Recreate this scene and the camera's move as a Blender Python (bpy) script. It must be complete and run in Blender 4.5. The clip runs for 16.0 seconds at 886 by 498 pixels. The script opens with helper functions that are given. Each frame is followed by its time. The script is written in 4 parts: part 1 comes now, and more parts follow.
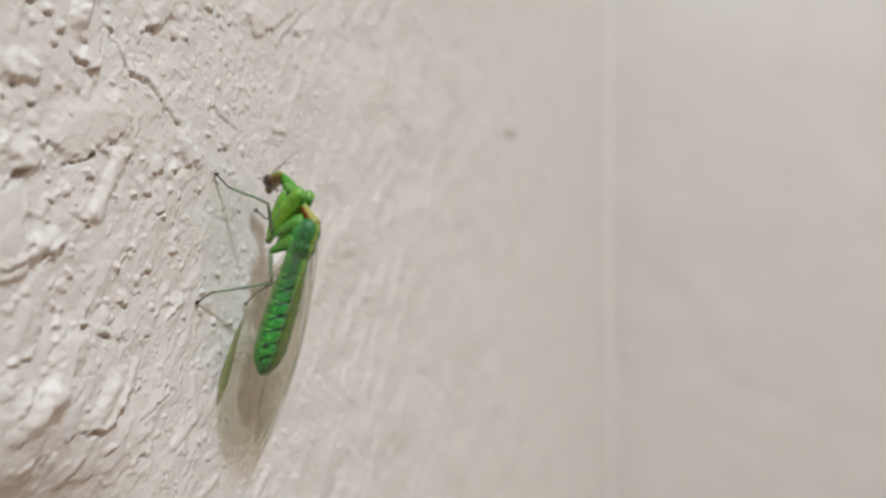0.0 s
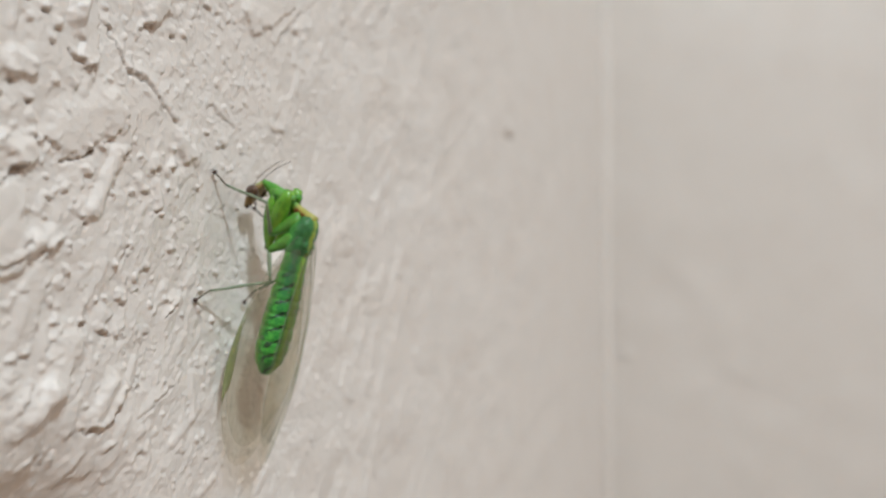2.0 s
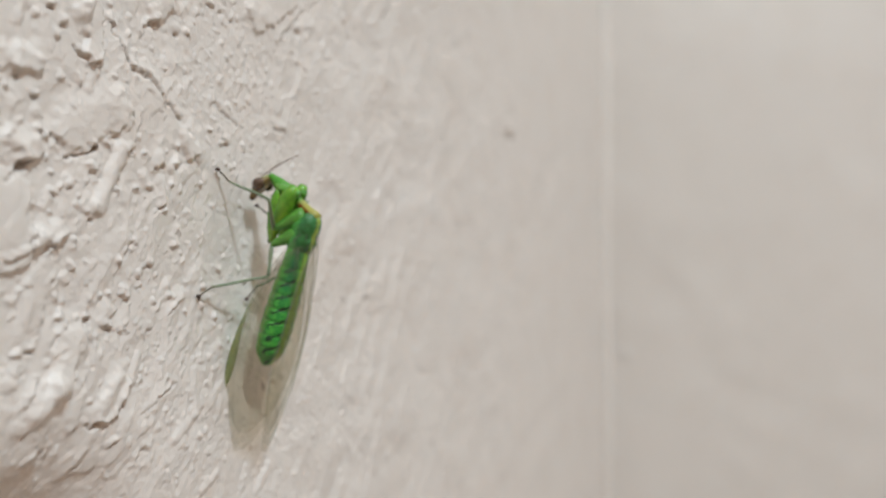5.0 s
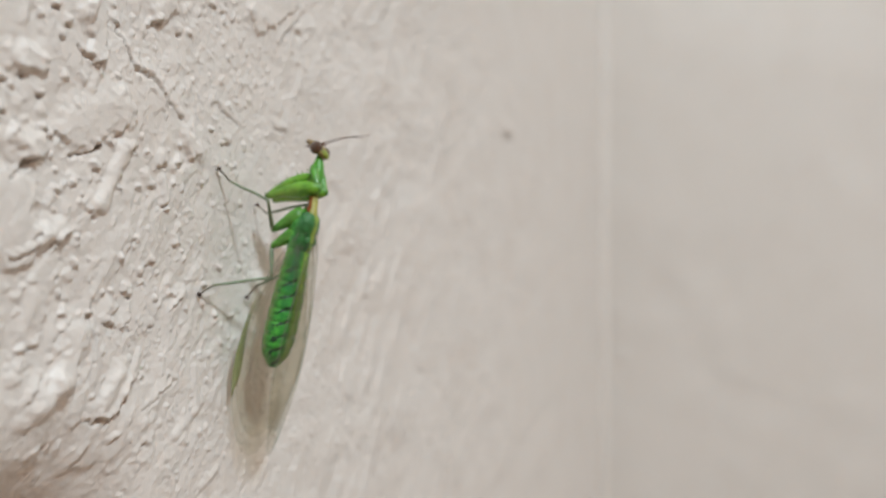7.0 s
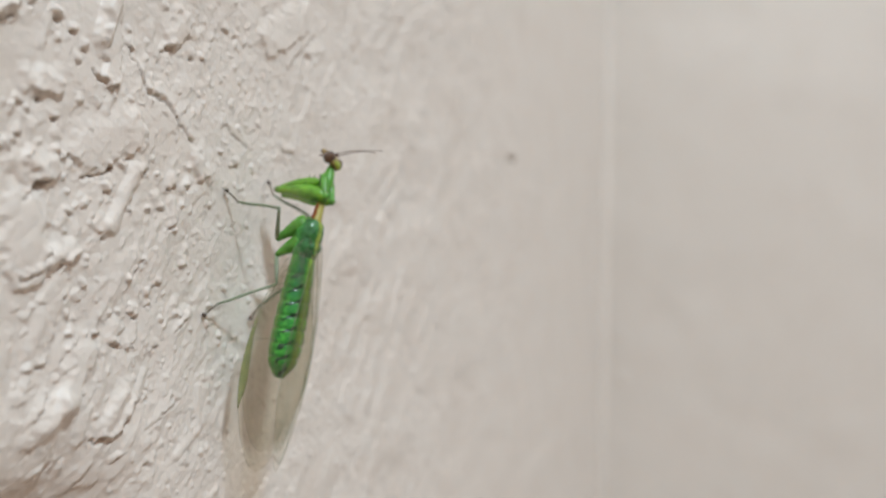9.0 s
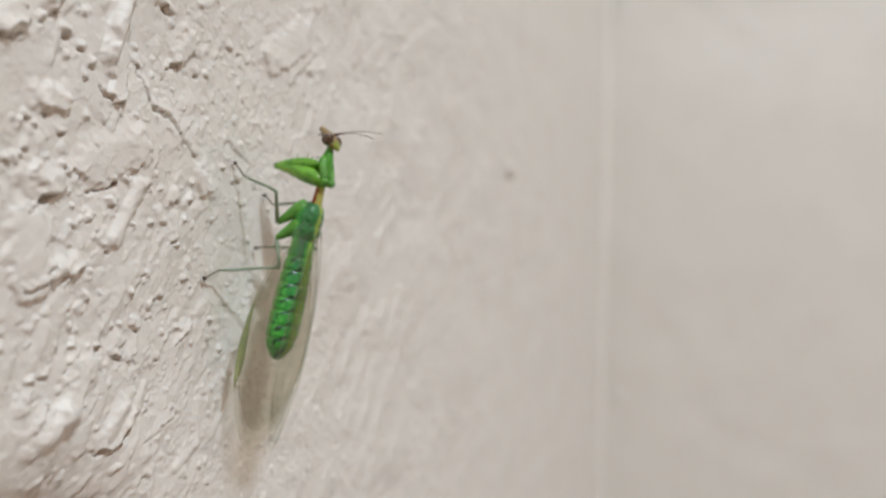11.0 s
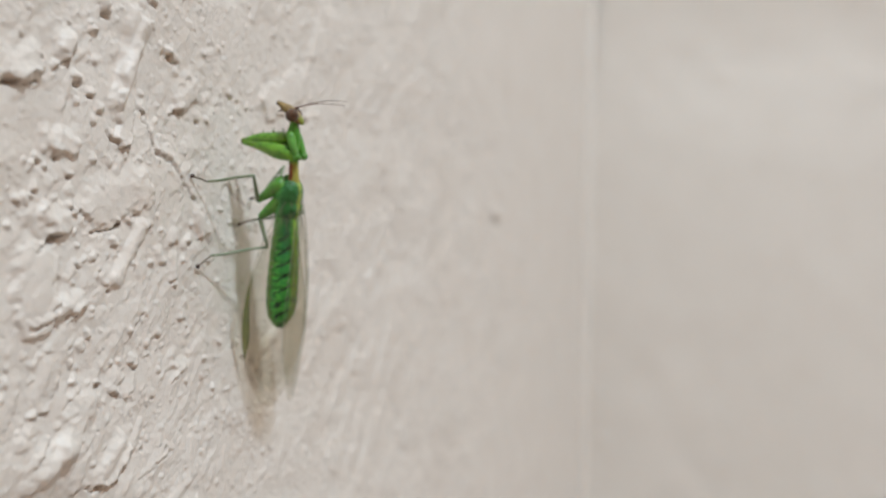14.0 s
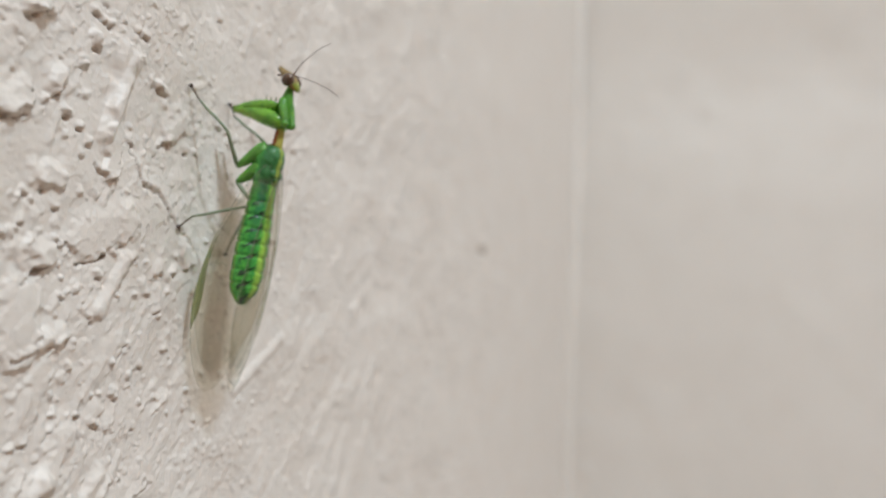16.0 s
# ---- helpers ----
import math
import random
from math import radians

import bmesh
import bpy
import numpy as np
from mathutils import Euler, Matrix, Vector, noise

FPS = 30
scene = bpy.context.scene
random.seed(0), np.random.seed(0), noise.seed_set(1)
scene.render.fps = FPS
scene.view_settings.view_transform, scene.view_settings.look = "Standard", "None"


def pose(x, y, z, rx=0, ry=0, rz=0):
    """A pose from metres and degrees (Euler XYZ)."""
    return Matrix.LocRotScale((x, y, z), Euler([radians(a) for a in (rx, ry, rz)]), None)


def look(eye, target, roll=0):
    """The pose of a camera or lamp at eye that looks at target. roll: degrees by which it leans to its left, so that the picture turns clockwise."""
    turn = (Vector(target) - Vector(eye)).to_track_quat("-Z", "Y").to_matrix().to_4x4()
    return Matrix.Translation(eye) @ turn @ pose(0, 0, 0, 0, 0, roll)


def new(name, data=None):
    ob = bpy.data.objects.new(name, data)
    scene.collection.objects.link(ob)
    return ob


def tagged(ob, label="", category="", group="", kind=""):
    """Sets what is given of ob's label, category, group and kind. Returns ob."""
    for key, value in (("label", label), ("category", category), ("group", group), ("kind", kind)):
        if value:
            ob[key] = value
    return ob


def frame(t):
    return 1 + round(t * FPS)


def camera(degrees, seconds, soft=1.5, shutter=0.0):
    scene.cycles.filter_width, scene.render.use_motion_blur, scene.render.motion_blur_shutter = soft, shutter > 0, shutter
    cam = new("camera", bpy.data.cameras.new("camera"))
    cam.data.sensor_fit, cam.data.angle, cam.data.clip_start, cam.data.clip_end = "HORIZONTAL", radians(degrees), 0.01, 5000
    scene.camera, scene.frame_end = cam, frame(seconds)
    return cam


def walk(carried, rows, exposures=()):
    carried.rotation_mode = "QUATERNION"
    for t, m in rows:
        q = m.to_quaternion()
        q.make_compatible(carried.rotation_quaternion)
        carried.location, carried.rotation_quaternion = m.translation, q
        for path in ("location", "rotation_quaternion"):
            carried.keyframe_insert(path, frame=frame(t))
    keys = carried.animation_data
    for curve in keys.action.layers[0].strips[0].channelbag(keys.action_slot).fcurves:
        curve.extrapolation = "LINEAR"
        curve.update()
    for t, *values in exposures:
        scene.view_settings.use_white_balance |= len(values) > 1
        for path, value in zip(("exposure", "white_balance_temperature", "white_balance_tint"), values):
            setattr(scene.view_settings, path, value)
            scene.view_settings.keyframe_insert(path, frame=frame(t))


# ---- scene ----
def view(x, y, z, turn, tilt, lean):
    """The camera's pose from millimetres: turned from the wall's normal, tilted up, leaned."""
    return pose(x / 1000, y / 1000, z / 1000, 90 + tilt, 0, -turn) @ pose(0, 0, 0, 0, 0, lean)


cam = camera(57.97, 16.0, soft=1.7)
cam.data.dof.use_dof = True
cam.data.dof.focus_distance = 0.0675
cam.data.dof.aperture_fstop = 22.0
walk(cam, [
    (0, view(-0.00, -45.00, -0.00, 71.36, -1.26, -0.68)),
    (0.5, view(0.13, -44.99, -0.15, 71.37, -1.20, -0.63)),
    (1, view(0.08, -44.89, -0.05, 71.42, -1.21, -0.67)),
    (1.5, view(-0.10, -45.03, -0.01, 71.49, -1.16, -0.67)),
    (2, view(0.03, -45.00, -0.34, 71.47, -1.15, -0.66)),
    (2.5, view(-0.05, -45.01, -0.16, 71.48, -1.16, -0.65)),
    (3, view(0.19, -44.94, -0.29, 71.42, -1.18, -0.62)),
    (3.5, view(0.15, -44.84, -0.43, 71.46, -1.14, -0.61)),
    (4, view(0.04, -44.82, -0.39, 71.47, -1.10, -0.58)),
    (6.5, view(-1.03, -44.97, -1.38, 71.61, -1.03, -0.67)),
    (7, view(-1.17, -45.06, -0.85, 71.67, -0.99, -0.29)),
    (7.5, view(-0.95, -44.94, -0.60, 71.71, -0.73, 0.07)),
    (8, view(-0.83, -45.02, -0.35, 71.63, -0.51, 0.44)),
    (8.5, view(-0.87, -44.93, -0.20, 71.68, -0.24, 0.63)),
    (9, view(-1.95, -44.93, 0.06, 71.65, 0.21, 0.95)),
    (11.5, view(-3.35, -45.26, 0.07, 72.08, 1.82, 1.47)),
    (12, view(-4.37, -45.32, 0.01, 72.50, 2.47, 1.56)),
    (12.5, view(-5.32, -45.28, 0.01, 72.71, 3.22, 1.72)),
    (13, view(-5.36, -45.15, -0.26, 72.80, 3.71, 1.72)),
    (13.5, view(-5.43, -45.17, -0.07, 72.85, 4.14, 1.77)),
    (14, view(-5.45, -45.23, -0.12, 72.87, 4.46, 1.81)),
    (14.5, view(-5.75, -45.32, 0.07, 73.01, 4.72, 2.03)),
    (15, view(-5.86, -45.48, 0.60, 73.17, 5.18, 2.34)),
    (15.5, view(-5.81, -45.56, 0.71, 73.32, 5.75, 2.67)),
    (16, view(-6.05, -45.72, 1.04, 73.67, 6.23, 2.90)),
])

# ---- light: one round ceiling lamp, high up behind the camera ----
MM = 0.001
FLY = 0.001  # the insect's unit
LAMP_FROM = Vector((-0.69, -1.0, 1.38))
lamp_data = bpy.data.lights.new("ceiling_lamp_light", "AREA")
lamp_data.shape = "DISK"
lamp_data.size = 0.25
lamp_data.energy = 42.7
lamp_data.color = (0.825, 1.0, 1.13)
lamp = new("ceiling_lamp_light", lamp_data)
spot = Vector((0.068, 0.0, 0.0))
lamp.matrix_world = look(spot + LAMP_FROM * 1.35, spot)

world = bpy.data.worlds.new("room")
scene.world = world
world.use_nodes = True
world.node_tree.nodes["Background"].inputs["Color"].default_value = (0.9, 0.86, 0.8, 1)
world.node_tree.nodes["Background"].inputs["Strength"].default_value = 0.02


# ---- materials ----
class Graph:
    """A short way to write node materials."""

    def __init__(self, name):
        self.mat = bpy.data.materials.new(name)
        self.mat.use_nodes = True
        self.tree = self.mat.node_tree
        self.bsdf = self.tree.nodes["Principled BSDF"]
        self.out = self.tree.nodes["Material Output"]

    def put(self, socket, value):
        if isinstance(value, bpy.types.NodeSocket):
            self.tree.links.new(value, socket)
        elif isinstance(value, tuple) and len(value) == 3 and socket.type == "RGBA":
            socket.default_value = (*value, 1)
        else:
            socket.default_value = value

    def node(self, kind, **values):
        n = self.tree.nodes.new(kind)
        for key, value in values.items():
            if key == "operation":
                n.operation = value
            elif key == "use_clamp":
                n.use_clamp = value
            elif key == "data_type":
                n.data_type = value
            else:
                n.interpolation_type = value
        return n

    def coords(self, scale=1000.0):
        t = self.node("ShaderNodeTexCoord")
        m = self.node("ShaderNodeVectorMath", operation="SCALE")
        self.put(m.inputs[0], t.outputs["Object"])
        m.inputs["Scale"].default_value = scale
        return m.outputs[0]

    def axes(self, vector):
        s = self.node("ShaderNodeSeparateXYZ")
        self.put(s.inputs[0], vector)
        return s.outputs

    def math(self, op, a, b=0.0, c=0.0, clamp=False):
        n = self.node("ShaderNodeMath", operation=op, use_clamp=clamp)
        for k, v in enumerate((a, b, c)):
            self.put(n.inputs[k], v)
        return n.outputs[0]

    def noise(self, vector, scale, detail=3.0, rough=0.55):
        n = self.node("ShaderNodeTexNoise")
        self.put(n.inputs["Vector"], vector)
        n.inputs["Scale"].default_value = scale
        n.inputs["Detail"].default_value = detail
        n.inputs["Roughness"].default_value = rough
        return n.outputs["Fac"]

    def ramp(self, value, lo, hi):
        n = self.node("ShaderNodeMapRange", interpolation_type="SMOOTHSTEP")
        self.put(n.inputs["Value"], value)
        n.inputs["From Min"].default_value = lo
        n.inputs["From Max"].default_value = hi
        return n.outputs["Result"]

    def mix(self, factor, a, b):
        n = self.node("ShaderNodeMix", data_type="RGBA")
        self.put(n.inputs[0], factor)
        self.put(n.inputs[6], a)
        self.put(n.inputs[7], b)
        return n.outputs[2]

    def bump(self, height, distance, strength=1.0):
        n = self.node("ShaderNodeBump")
        n.inputs["Strength"].default_value = strength
        n.inputs["Distance"].default_value = distance
        self.put(n.inputs["Height"], height)
        self.put(self.bsdf.inputs["Normal"], n.outputs[0])

    def set(self, **values):
        for key, value in values.items():
            self.put(self.bsdf.inputs[key.replace("_", " ")], value)
        return self


def wall_paint(name, base, stain, grain, relief, dark_holes=False):
    """Old off-white wall paint: faint stains, fine grain, slight sheen."""
    g = Graph(name)
    v = g.coords()
    patches = g.noise(v, 0.06, 4.0)
    fine = g.noise(v, 1.6, 4.0, 0.6)
    col = g.mix(g.ramp(patches, 0.4, 0.75), base, stain)
    col = g.mix(g.ramp(fine, 0.62, 0.8), col, tuple(c * 0.93 for c in base))
    if dark_holes:
        # brown dirt in some holes, painted shade in the other pits and rims
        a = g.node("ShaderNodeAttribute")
        a.attribute_name = "dirt_shade"
        soil_shade = g.math("MULTIPLY", a.outputs["Fac"], g.ramp(g.noise(v, 1.1, 4.0), 0.25, 0.6), clamp=True)
        col = g.mix(soil_shade, col, (0.17, 0.115, 0.075))
    g.set(Base_Color=col, Roughness=g.math("MULTIPLY_ADD", fine, 0.22, 0.34), Specular_IOR_Level=0.5)
    g.bump(g.noise(v, grain, 5.0, 0.6), relief)
    return g.mat


def plain(name, colour, rough=0.5, vary=0.25, scale=2.0, coat=0.0, sub=0.0, relief=0.00003):
    """One-coloured skin or shell with blotches and a fine grain."""
    g = Graph(name)
    v = g.coords()
    n = g.noise(v, scale, 4.0)
    col = g.mix(n, tuple(c * (1 - vary) for c in colour), tuple(min(1, c * (1 + vary)) for c in colour))
    g.set(Base_Color=col, Roughness=g.math("MULTIPLY_ADD", n, 0.25, rough - 0.12), Coat_Weight=coat, Coat_Roughness=0.2)
    if sub:
        g.set(Subsurface_Weight=sub, Subsurface_Radius=(0.25, 1.0, 0.25), Subsurface_Scale=0.0006)
    g.bump(g.noise(v, scale * 4, 3.0), relief, 0.6)
    return g.mat


def abdomen_skin():
    """Bright green, with a yellow back line and, on each flank, a teal band with dark slanting ticks."""
    g = Graph("green_abdomen")
    v = g.coords()
    x, y, z = g.axes(v)
    side = g.math("ABSOLUTE", x)
    grain = g.noise(v, 2.5, 4.0)
    wob = g.math("MULTIPLY_ADD", g.noise(v, 1.7, 4.0), 0.9, -0.45)
    turn = g.math("ADD", g.math("ARCTAN2", side, g.math("MULTIPLY", y, -1.0)), g.math("MULTIPLY", wob, 0.5))
    col = g.mix(g.ramp(grain, 0.3, 0.7), (0.020, 0.27, 0.034), (0.10, 0.53, 0.058))
    off = g.math("ABSOLUTE", g.math("SUBTRACT", turn, 1.02))
    teal = g.math("MULTIPLY", g.ramp(off, 0.55, 0.15), g.math("MULTIPLY_ADD", g.ramp(z, -10.0, -2.0), 0.55, 0.15))
    col = g.mix(teal, col, (0.004, 0.115, 0.07))
    slant = g.math("ADD", g.math("MULTIPLY", z, 1.0 / 1.36), g.math("MULTIPLY", g.math("SUBTRACT", turn, 1.0), 0.7))
    saw = g.math("FRACT", g.math("ADD", slant, g.math("MULTIPLY", wob, 0.6)))
    tick = g.math("MULTIPLY", g.ramp(g.math("ABSOLUTE", g.math("SUBTRACT", saw, 0.5)), 0.21, 0.05), g.ramp(off, 0.70, 0.40))
    tick = g.math("MULTIPLY", tick, g.ramp(z, -2.6, -4.2))
    col = g.mix(g.math("MULTIPLY", tick, 0.95), col, (0.003, 0.02, 0.01))
    stripe = g.ramp(turn, 0.58, 0.2)
    col = g.mix(g.math("MULTIPLY", stripe, 0.75), col, (0.36, 0.60, 0.05))
    low = g.ramp(g.math("ABSOLUTE", g.math("SUBTRACT", turn, 1.95)), 0.2, 0.05)
    col = g.mix(g.math("MULTIPLY", low, 0.5), col, (0.28, 0.46, 0.04))
    g.set(Base_Color=col, Roughness=g.math("MULTIPLY_ADD", grain, 0.25, 0.3), Coat_Weight=0.4, Coat_Roughness=0.15, Subsurface_Weight=0.12,
          Subsurface_Radius=(0.3, 1.0, 0.25), Subsurface_Scale=0.0005)
    g.bump(g.noise(v, 6.0, 3.0), 0.00006, 0.7)
    return g.mat


def thorax_skin():
    """Dark teal flanks, greener below, with a yellow line along the back."""
    g = Graph("teal_thorax")
    v = g.coords()
    x, y, z = g.axes(v)
    wob = g.math("MULTIPLY_ADD", g.noise(v, 1.3, 3.0), 0.8, -0.4)
    turn = g.math("ADD", g.math("ARCTAN2", g.math("ABSOLUTE", x), g.math("MULTIPLY", y, -1.0)), wob)
    grain = g.noise(v, 2.2, 4.0)
    teal = g.mix(grain, (0.005, 0.070, 0.012), (0.035, 0.25, 0.045))
    green = g.mix(grain, (0.035, 0.27, 0.03), (0.085, 0.42, 0.06))
    col = g.mix(g.ramp(turn, 1.35, 1.75), teal, green)
    col = g.mix(g.math("MULTIPLY", g.ramp(turn, 0.34, 0.02), 0.85), col, (0.36, 0.46, 0.05))
    g.set(Base_Color=col, Roughness=g.math("MULTIPLY_ADD", grain, 0.3, 0.25), Coat_Weight=0.35, Coat_Roughness=0.12)
    g.bump(g.noise(v, 2.4, 4.0), 0.00030, 0.9)
    return g.mat


def neck_skin():
    """The neck tube: rust red below, yellow above."""
    g = Graph("red_and_yellow_neck")
    v = g.coords()
    x, y, z = g.axes(v)
    n = g.noise(v, 2.0, 4.0)
    col = g.mix(g.ramp(g.math("ADD", y, g.math("MULTIPLY_ADD", n, 0.4, -0.2)), -0.22, -0.08), (0.40, 0.37, 0.08), (0.26, 0.055, 0.010))
    col = g.mix(g.math("MULTIPLY", g.ramp(g.noise(v, 3.2, 4.0), 0.5, 0.7), 0.35), col, (0.34, 0.20, 0.03))
    col = g.mix(g.ramp(z, 1.5, 2.3), col, (0.085, 0.31, 0.03))
    g.set(Base_Color=col, Roughness=0.38, Subsurface_Weight=0.2, Subsurface_Radius=(0.5, 0.5, 0.2), Subsurface_Scale=0.0004)
    g.bump(g.noise(v, 5.0, 3.0), 0.00005, 0.6)
    return g.mat


def head_skin():
    """Brown face that passes into a yellow-green nape."""
    g = Graph("brown_and_green_head")
    v = g.coords()
    x, y, z = g.axes(v)
    n = g.noise(v, 2.4, 4.0)
    brown = g.mix(n, (0.10, 0.055, 0.018), (0.42, 0.29, 0.10))
    green = g.mix(n, (0.17, 0.22, 0.025), (0.32, 0.36, 0.05))
    col = g.mix(g.ramp(g.math("ADD", y, g.math("MULTIPLY_ADD", n, 0.5, -0.25)), -0.62, -0.80), brown, green)
    g.set(Base_Color=col, Roughness=0.35)
    g.bump(g.noise(v, 5.0, 3.0), 0.00006, 0.7)
    return g.mat


def femur_skin():
    """Leaf green grasping leg that grows yellower towards the knee."""
    g = Graph("yellowing_leaf_green_shell")
    v = g.coords()
    x, y, z = g.axes(v)
    n = g.noise(v, 1.2, 4.0)
    col = g.mix(g.ramp(n, 0.3, 0.7), (0.075, 0.25, 0.010), (0.19, 0.45, 0.03))
    pale = g.math("MULTIPLY", g.ramp(y, 1.2, 4.6), g.ramp(g.math("ADD", z, g.math("MULTIPLY", n, 0.6)), 0.7, 0.0))
    col = g.mix(g.math("MULTIPLY", pale, 0.8), col, (0.25, 0.42, 0.03))
    g.set(Base_Color=col, Roughness=g.math("MULTIPLY_ADD", n, 0.3, 0.28), Coat_Weight=0.4, Coat_Roughness=0.18, Subsurface_Weight=0.25, Subsurface_Radius=(0.25, 1.0, 0.25), Subsurface_Scale=0.0006)
    g.bump(g.noise(v, 3.0, 4.0), 0.00014, 0.7)
    return g.mat


def half_clear(mat, clear):
    """Lets part of the light through a thin shell."""
    tree = mat.node_tree
    see, blend = tree.nodes.new("ShaderNodeBsdfTransparent"), tree.nodes.new("ShaderNodeMixShader")
    blend.inputs[0].default_value = clear
    tree.links.new(tree.nodes["Principled BSDF"].outputs[0], blend.inputs[1])
    tree.links.new(see.outputs[0], blend.inputs[2])
    tree.links.new(blend.outputs[0], tree.nodes["Material Output"].inputs["Surface"])


def clear_wing():
    """Clear, faintly milky membrane with an oily gloss."""
    g = Graph("clear_wing_membrane")
    v = g.coords()
    n = g.noise(v, 0.9, 3.0)
    see = g.node("ShaderNodeBsdfTransparent")
    see.inputs[0].default_value = (0.92, 0.903, 0.862, 1)
    milk = g.node("ShaderNodeBsdfTranslucent")
    milk.inputs[0].default_value = (0.45, 0.47, 0.38, 1)
    g.set(Base_Color=(0.42, 0.44, 0.36), Roughness=0.6, Specular_IOR_Level=0.15)
    body = g.node("ShaderNodeMixShader")
    body.inputs[0].default_value = 0.45
    g.put(body.inputs[1], g.bsdf.outputs[0])
    g.put(body.inputs[2], milk.outputs[0])
    whole = g.node("ShaderNodeMixShader")
    g.put(whole.inputs[0], g.math("MULTIPLY_ADD", n, -0.04, 0.955))
    g.put(whole.inputs[1], body.outputs[0])
    g.put(whole.inputs[2], see.outputs[0])
    g.put(g.out.inputs["Surface"], whole.outputs[0])
    return g.mat


def eye_glaze():
    """Dark brown facets with a coppery glint."""
    g = Graph("dark_compound_eye")
    v = g.coords()
    n = g.node("ShaderNodeTexVoronoi")
    g.put(n.inputs["Vector"], v)
    n.inputs["Scale"].default_value = 9.0
    bands = g.noise(v, 2.0, 2.0)
    col = g.mix(bands, (0.03, 0.016, 0.010), (0.16, 0.085, 0.05))
    g.set(Base_Color=col, Roughness=0.14, Metallic=0.25, Coat_Weight=0.7, Coat_Roughness=0.06)
    g.bump(n.outputs["Distance"], 0.00004, 0.5)
    return g.mat


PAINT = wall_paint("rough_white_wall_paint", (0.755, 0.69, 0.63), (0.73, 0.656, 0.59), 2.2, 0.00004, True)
SMOOTH_PAINT = wall_paint("smooth_white_wall_paint", (0.808, 0.758, 0.705), (0.788, 0.735, 0.680), 0.9, 0.00008)
CAULK = plain("white_caulk", (0.755, 0.695, 0.635), 0.5, 0.06, 0.4)
# room surfaces out of view, coloured warm to tint the shadows
CEILING_PAINT = plain("tan_ceiling_paint", (0.74, 0.58, 0.46), 0.8, 0.05, 0.02)
ROOM_PAINT = plain("beige_wall_paint", (0.50, 0.33, 0.22), 0.7, 0.08, 0.02)
FLOOR_TILE = plain("beige_floor", (0.36, 0.23, 0.15), 0.5, 0.15, 0.02)
ABDOMEN = abdomen_skin()
THORAX = thorax_skin()
NECK = neck_skin()
HEAD = head_skin()
EYE = eye_glaze()
WING = clear_wing()
GREEN = plain("leaf_green_shell", (0.095, 0.31, 0.030), 0.44, 0.7, 1.5, 0.4, 0.25, 0.00016)
KNEE = plain("brownish_green_tip", (0.13, 0.20, 0.05), 0.42, 0.3, 2.5, 0.1)
LEG = plain("pale_green_leg", (0.215, 0.265, 0.165), 0.45, 0.3, 2.5, 0.1)
DARK = plain("dark_brown_shell", (0.060, 0.028, 0.017), 0.4, 0.4, 3.0, 0.2)
RUSTY = plain("reddish_brown_antenna", (0.13, 0.05, 0.03), 0.45, 0.3, 3.0)
FEMUR = femur_skin()
TARSUS = plain("brownish_tarsus", (0.17, 0.14, 0.10), 0.5, 0.35, 3.0)
VEIN = plain("pale_green_vein", (0.44, 0.46, 0.36), 0.5, 0.3, 2.0)
half_clear(VEIN, 0.55)
STIGMA = plain("green_wing_spot", (0.31, 0.35, 0.14), 0.5, 0.3, 1.2)
half_clear(STIGMA, 0.42)


# ---- mesh helpers (millimetres) ----
def finish(bm, name, material, smooth=True, unit=MM):
    mesh = bpy.data.meshes.new(name)
    bmesh.ops.recalc_face_normals(bm, faces=bm.faces)
    bm.to_mesh(mesh)
    bm.free()
    mesh.transform(Matrix.Scale(unit, 4))
    mesh.materials.append(material)
    if smooth:
        mesh.shade_smooth()
    return mesh


def part(name, bm, material, parent, label="", at=None):
    ob = new(name, finish(bm, name, material, True, FLY))
    ob.parent = parent
    if at is not None:
        ob.matrix_basis = at
    if label:
        tagged(ob, label)
    return ob


def mm_pose(x, y, z, rx=0, ry=0, rz=0):
    return pose(x * MM, y * MM, z * MM, rx, ry, rz)


def rings(bm, sections, sides=20):
    """Joins rings into one closed skin. A section: centre, half width along a, half width along b, a, b."""
    rows = []
    for c, ra, rb, a, b in sections:
        row = []
        for k in range(sides):
            w = 2 * math.pi * k / sides
            row.append(bm.verts.new(Vector(c) + a * (ra * math.cos(w)) + b * (rb * math.sin(w))))
        rows.append(row)
    for r0, r1 in zip(rows, rows[1:]):
        for k in range(sides):
            bm.faces.new((r0[k], r0[(k + 1) % sides], r1[(k + 1) % sides], r1[k]))
    bm.faces.new(rows[0][::-1])
    bm.faces.new(rows[-1])
    return bm


def spindle(sections, sides=20, bm=None):
    """A body along z. A section: z, y of the centre, half width in x, half width in y."""
    bm = bm or bmesh.new()
    return rings(bm, [((0, y, z), rx, ry, Vector((1, 0, 0)), Vector((0, 1, 0))) for z, y, rx, ry in sections], sides)


def tube(points, radii, sides=8, bm=None, flat=1.0, side=None):
    """A round rod along points, thicker and thinner by the radii."""
    bm = bm or bmesh.new()
    pts = [Vector(p) for p in points]
    out = []
    for k, p in enumerate(pts):
        way = (pts[min(k + 1, len(pts) - 1)] - pts[max(k - 1, 0)]).normalized()
        if side is None:
            side = way.orthogonal().normalized()
        side = (side - way * side.dot(way)).normalized()
        out.append((p, radii[k], radii[k] * flat, side, way.cross(side)))
    return rings(bm, out, sides)


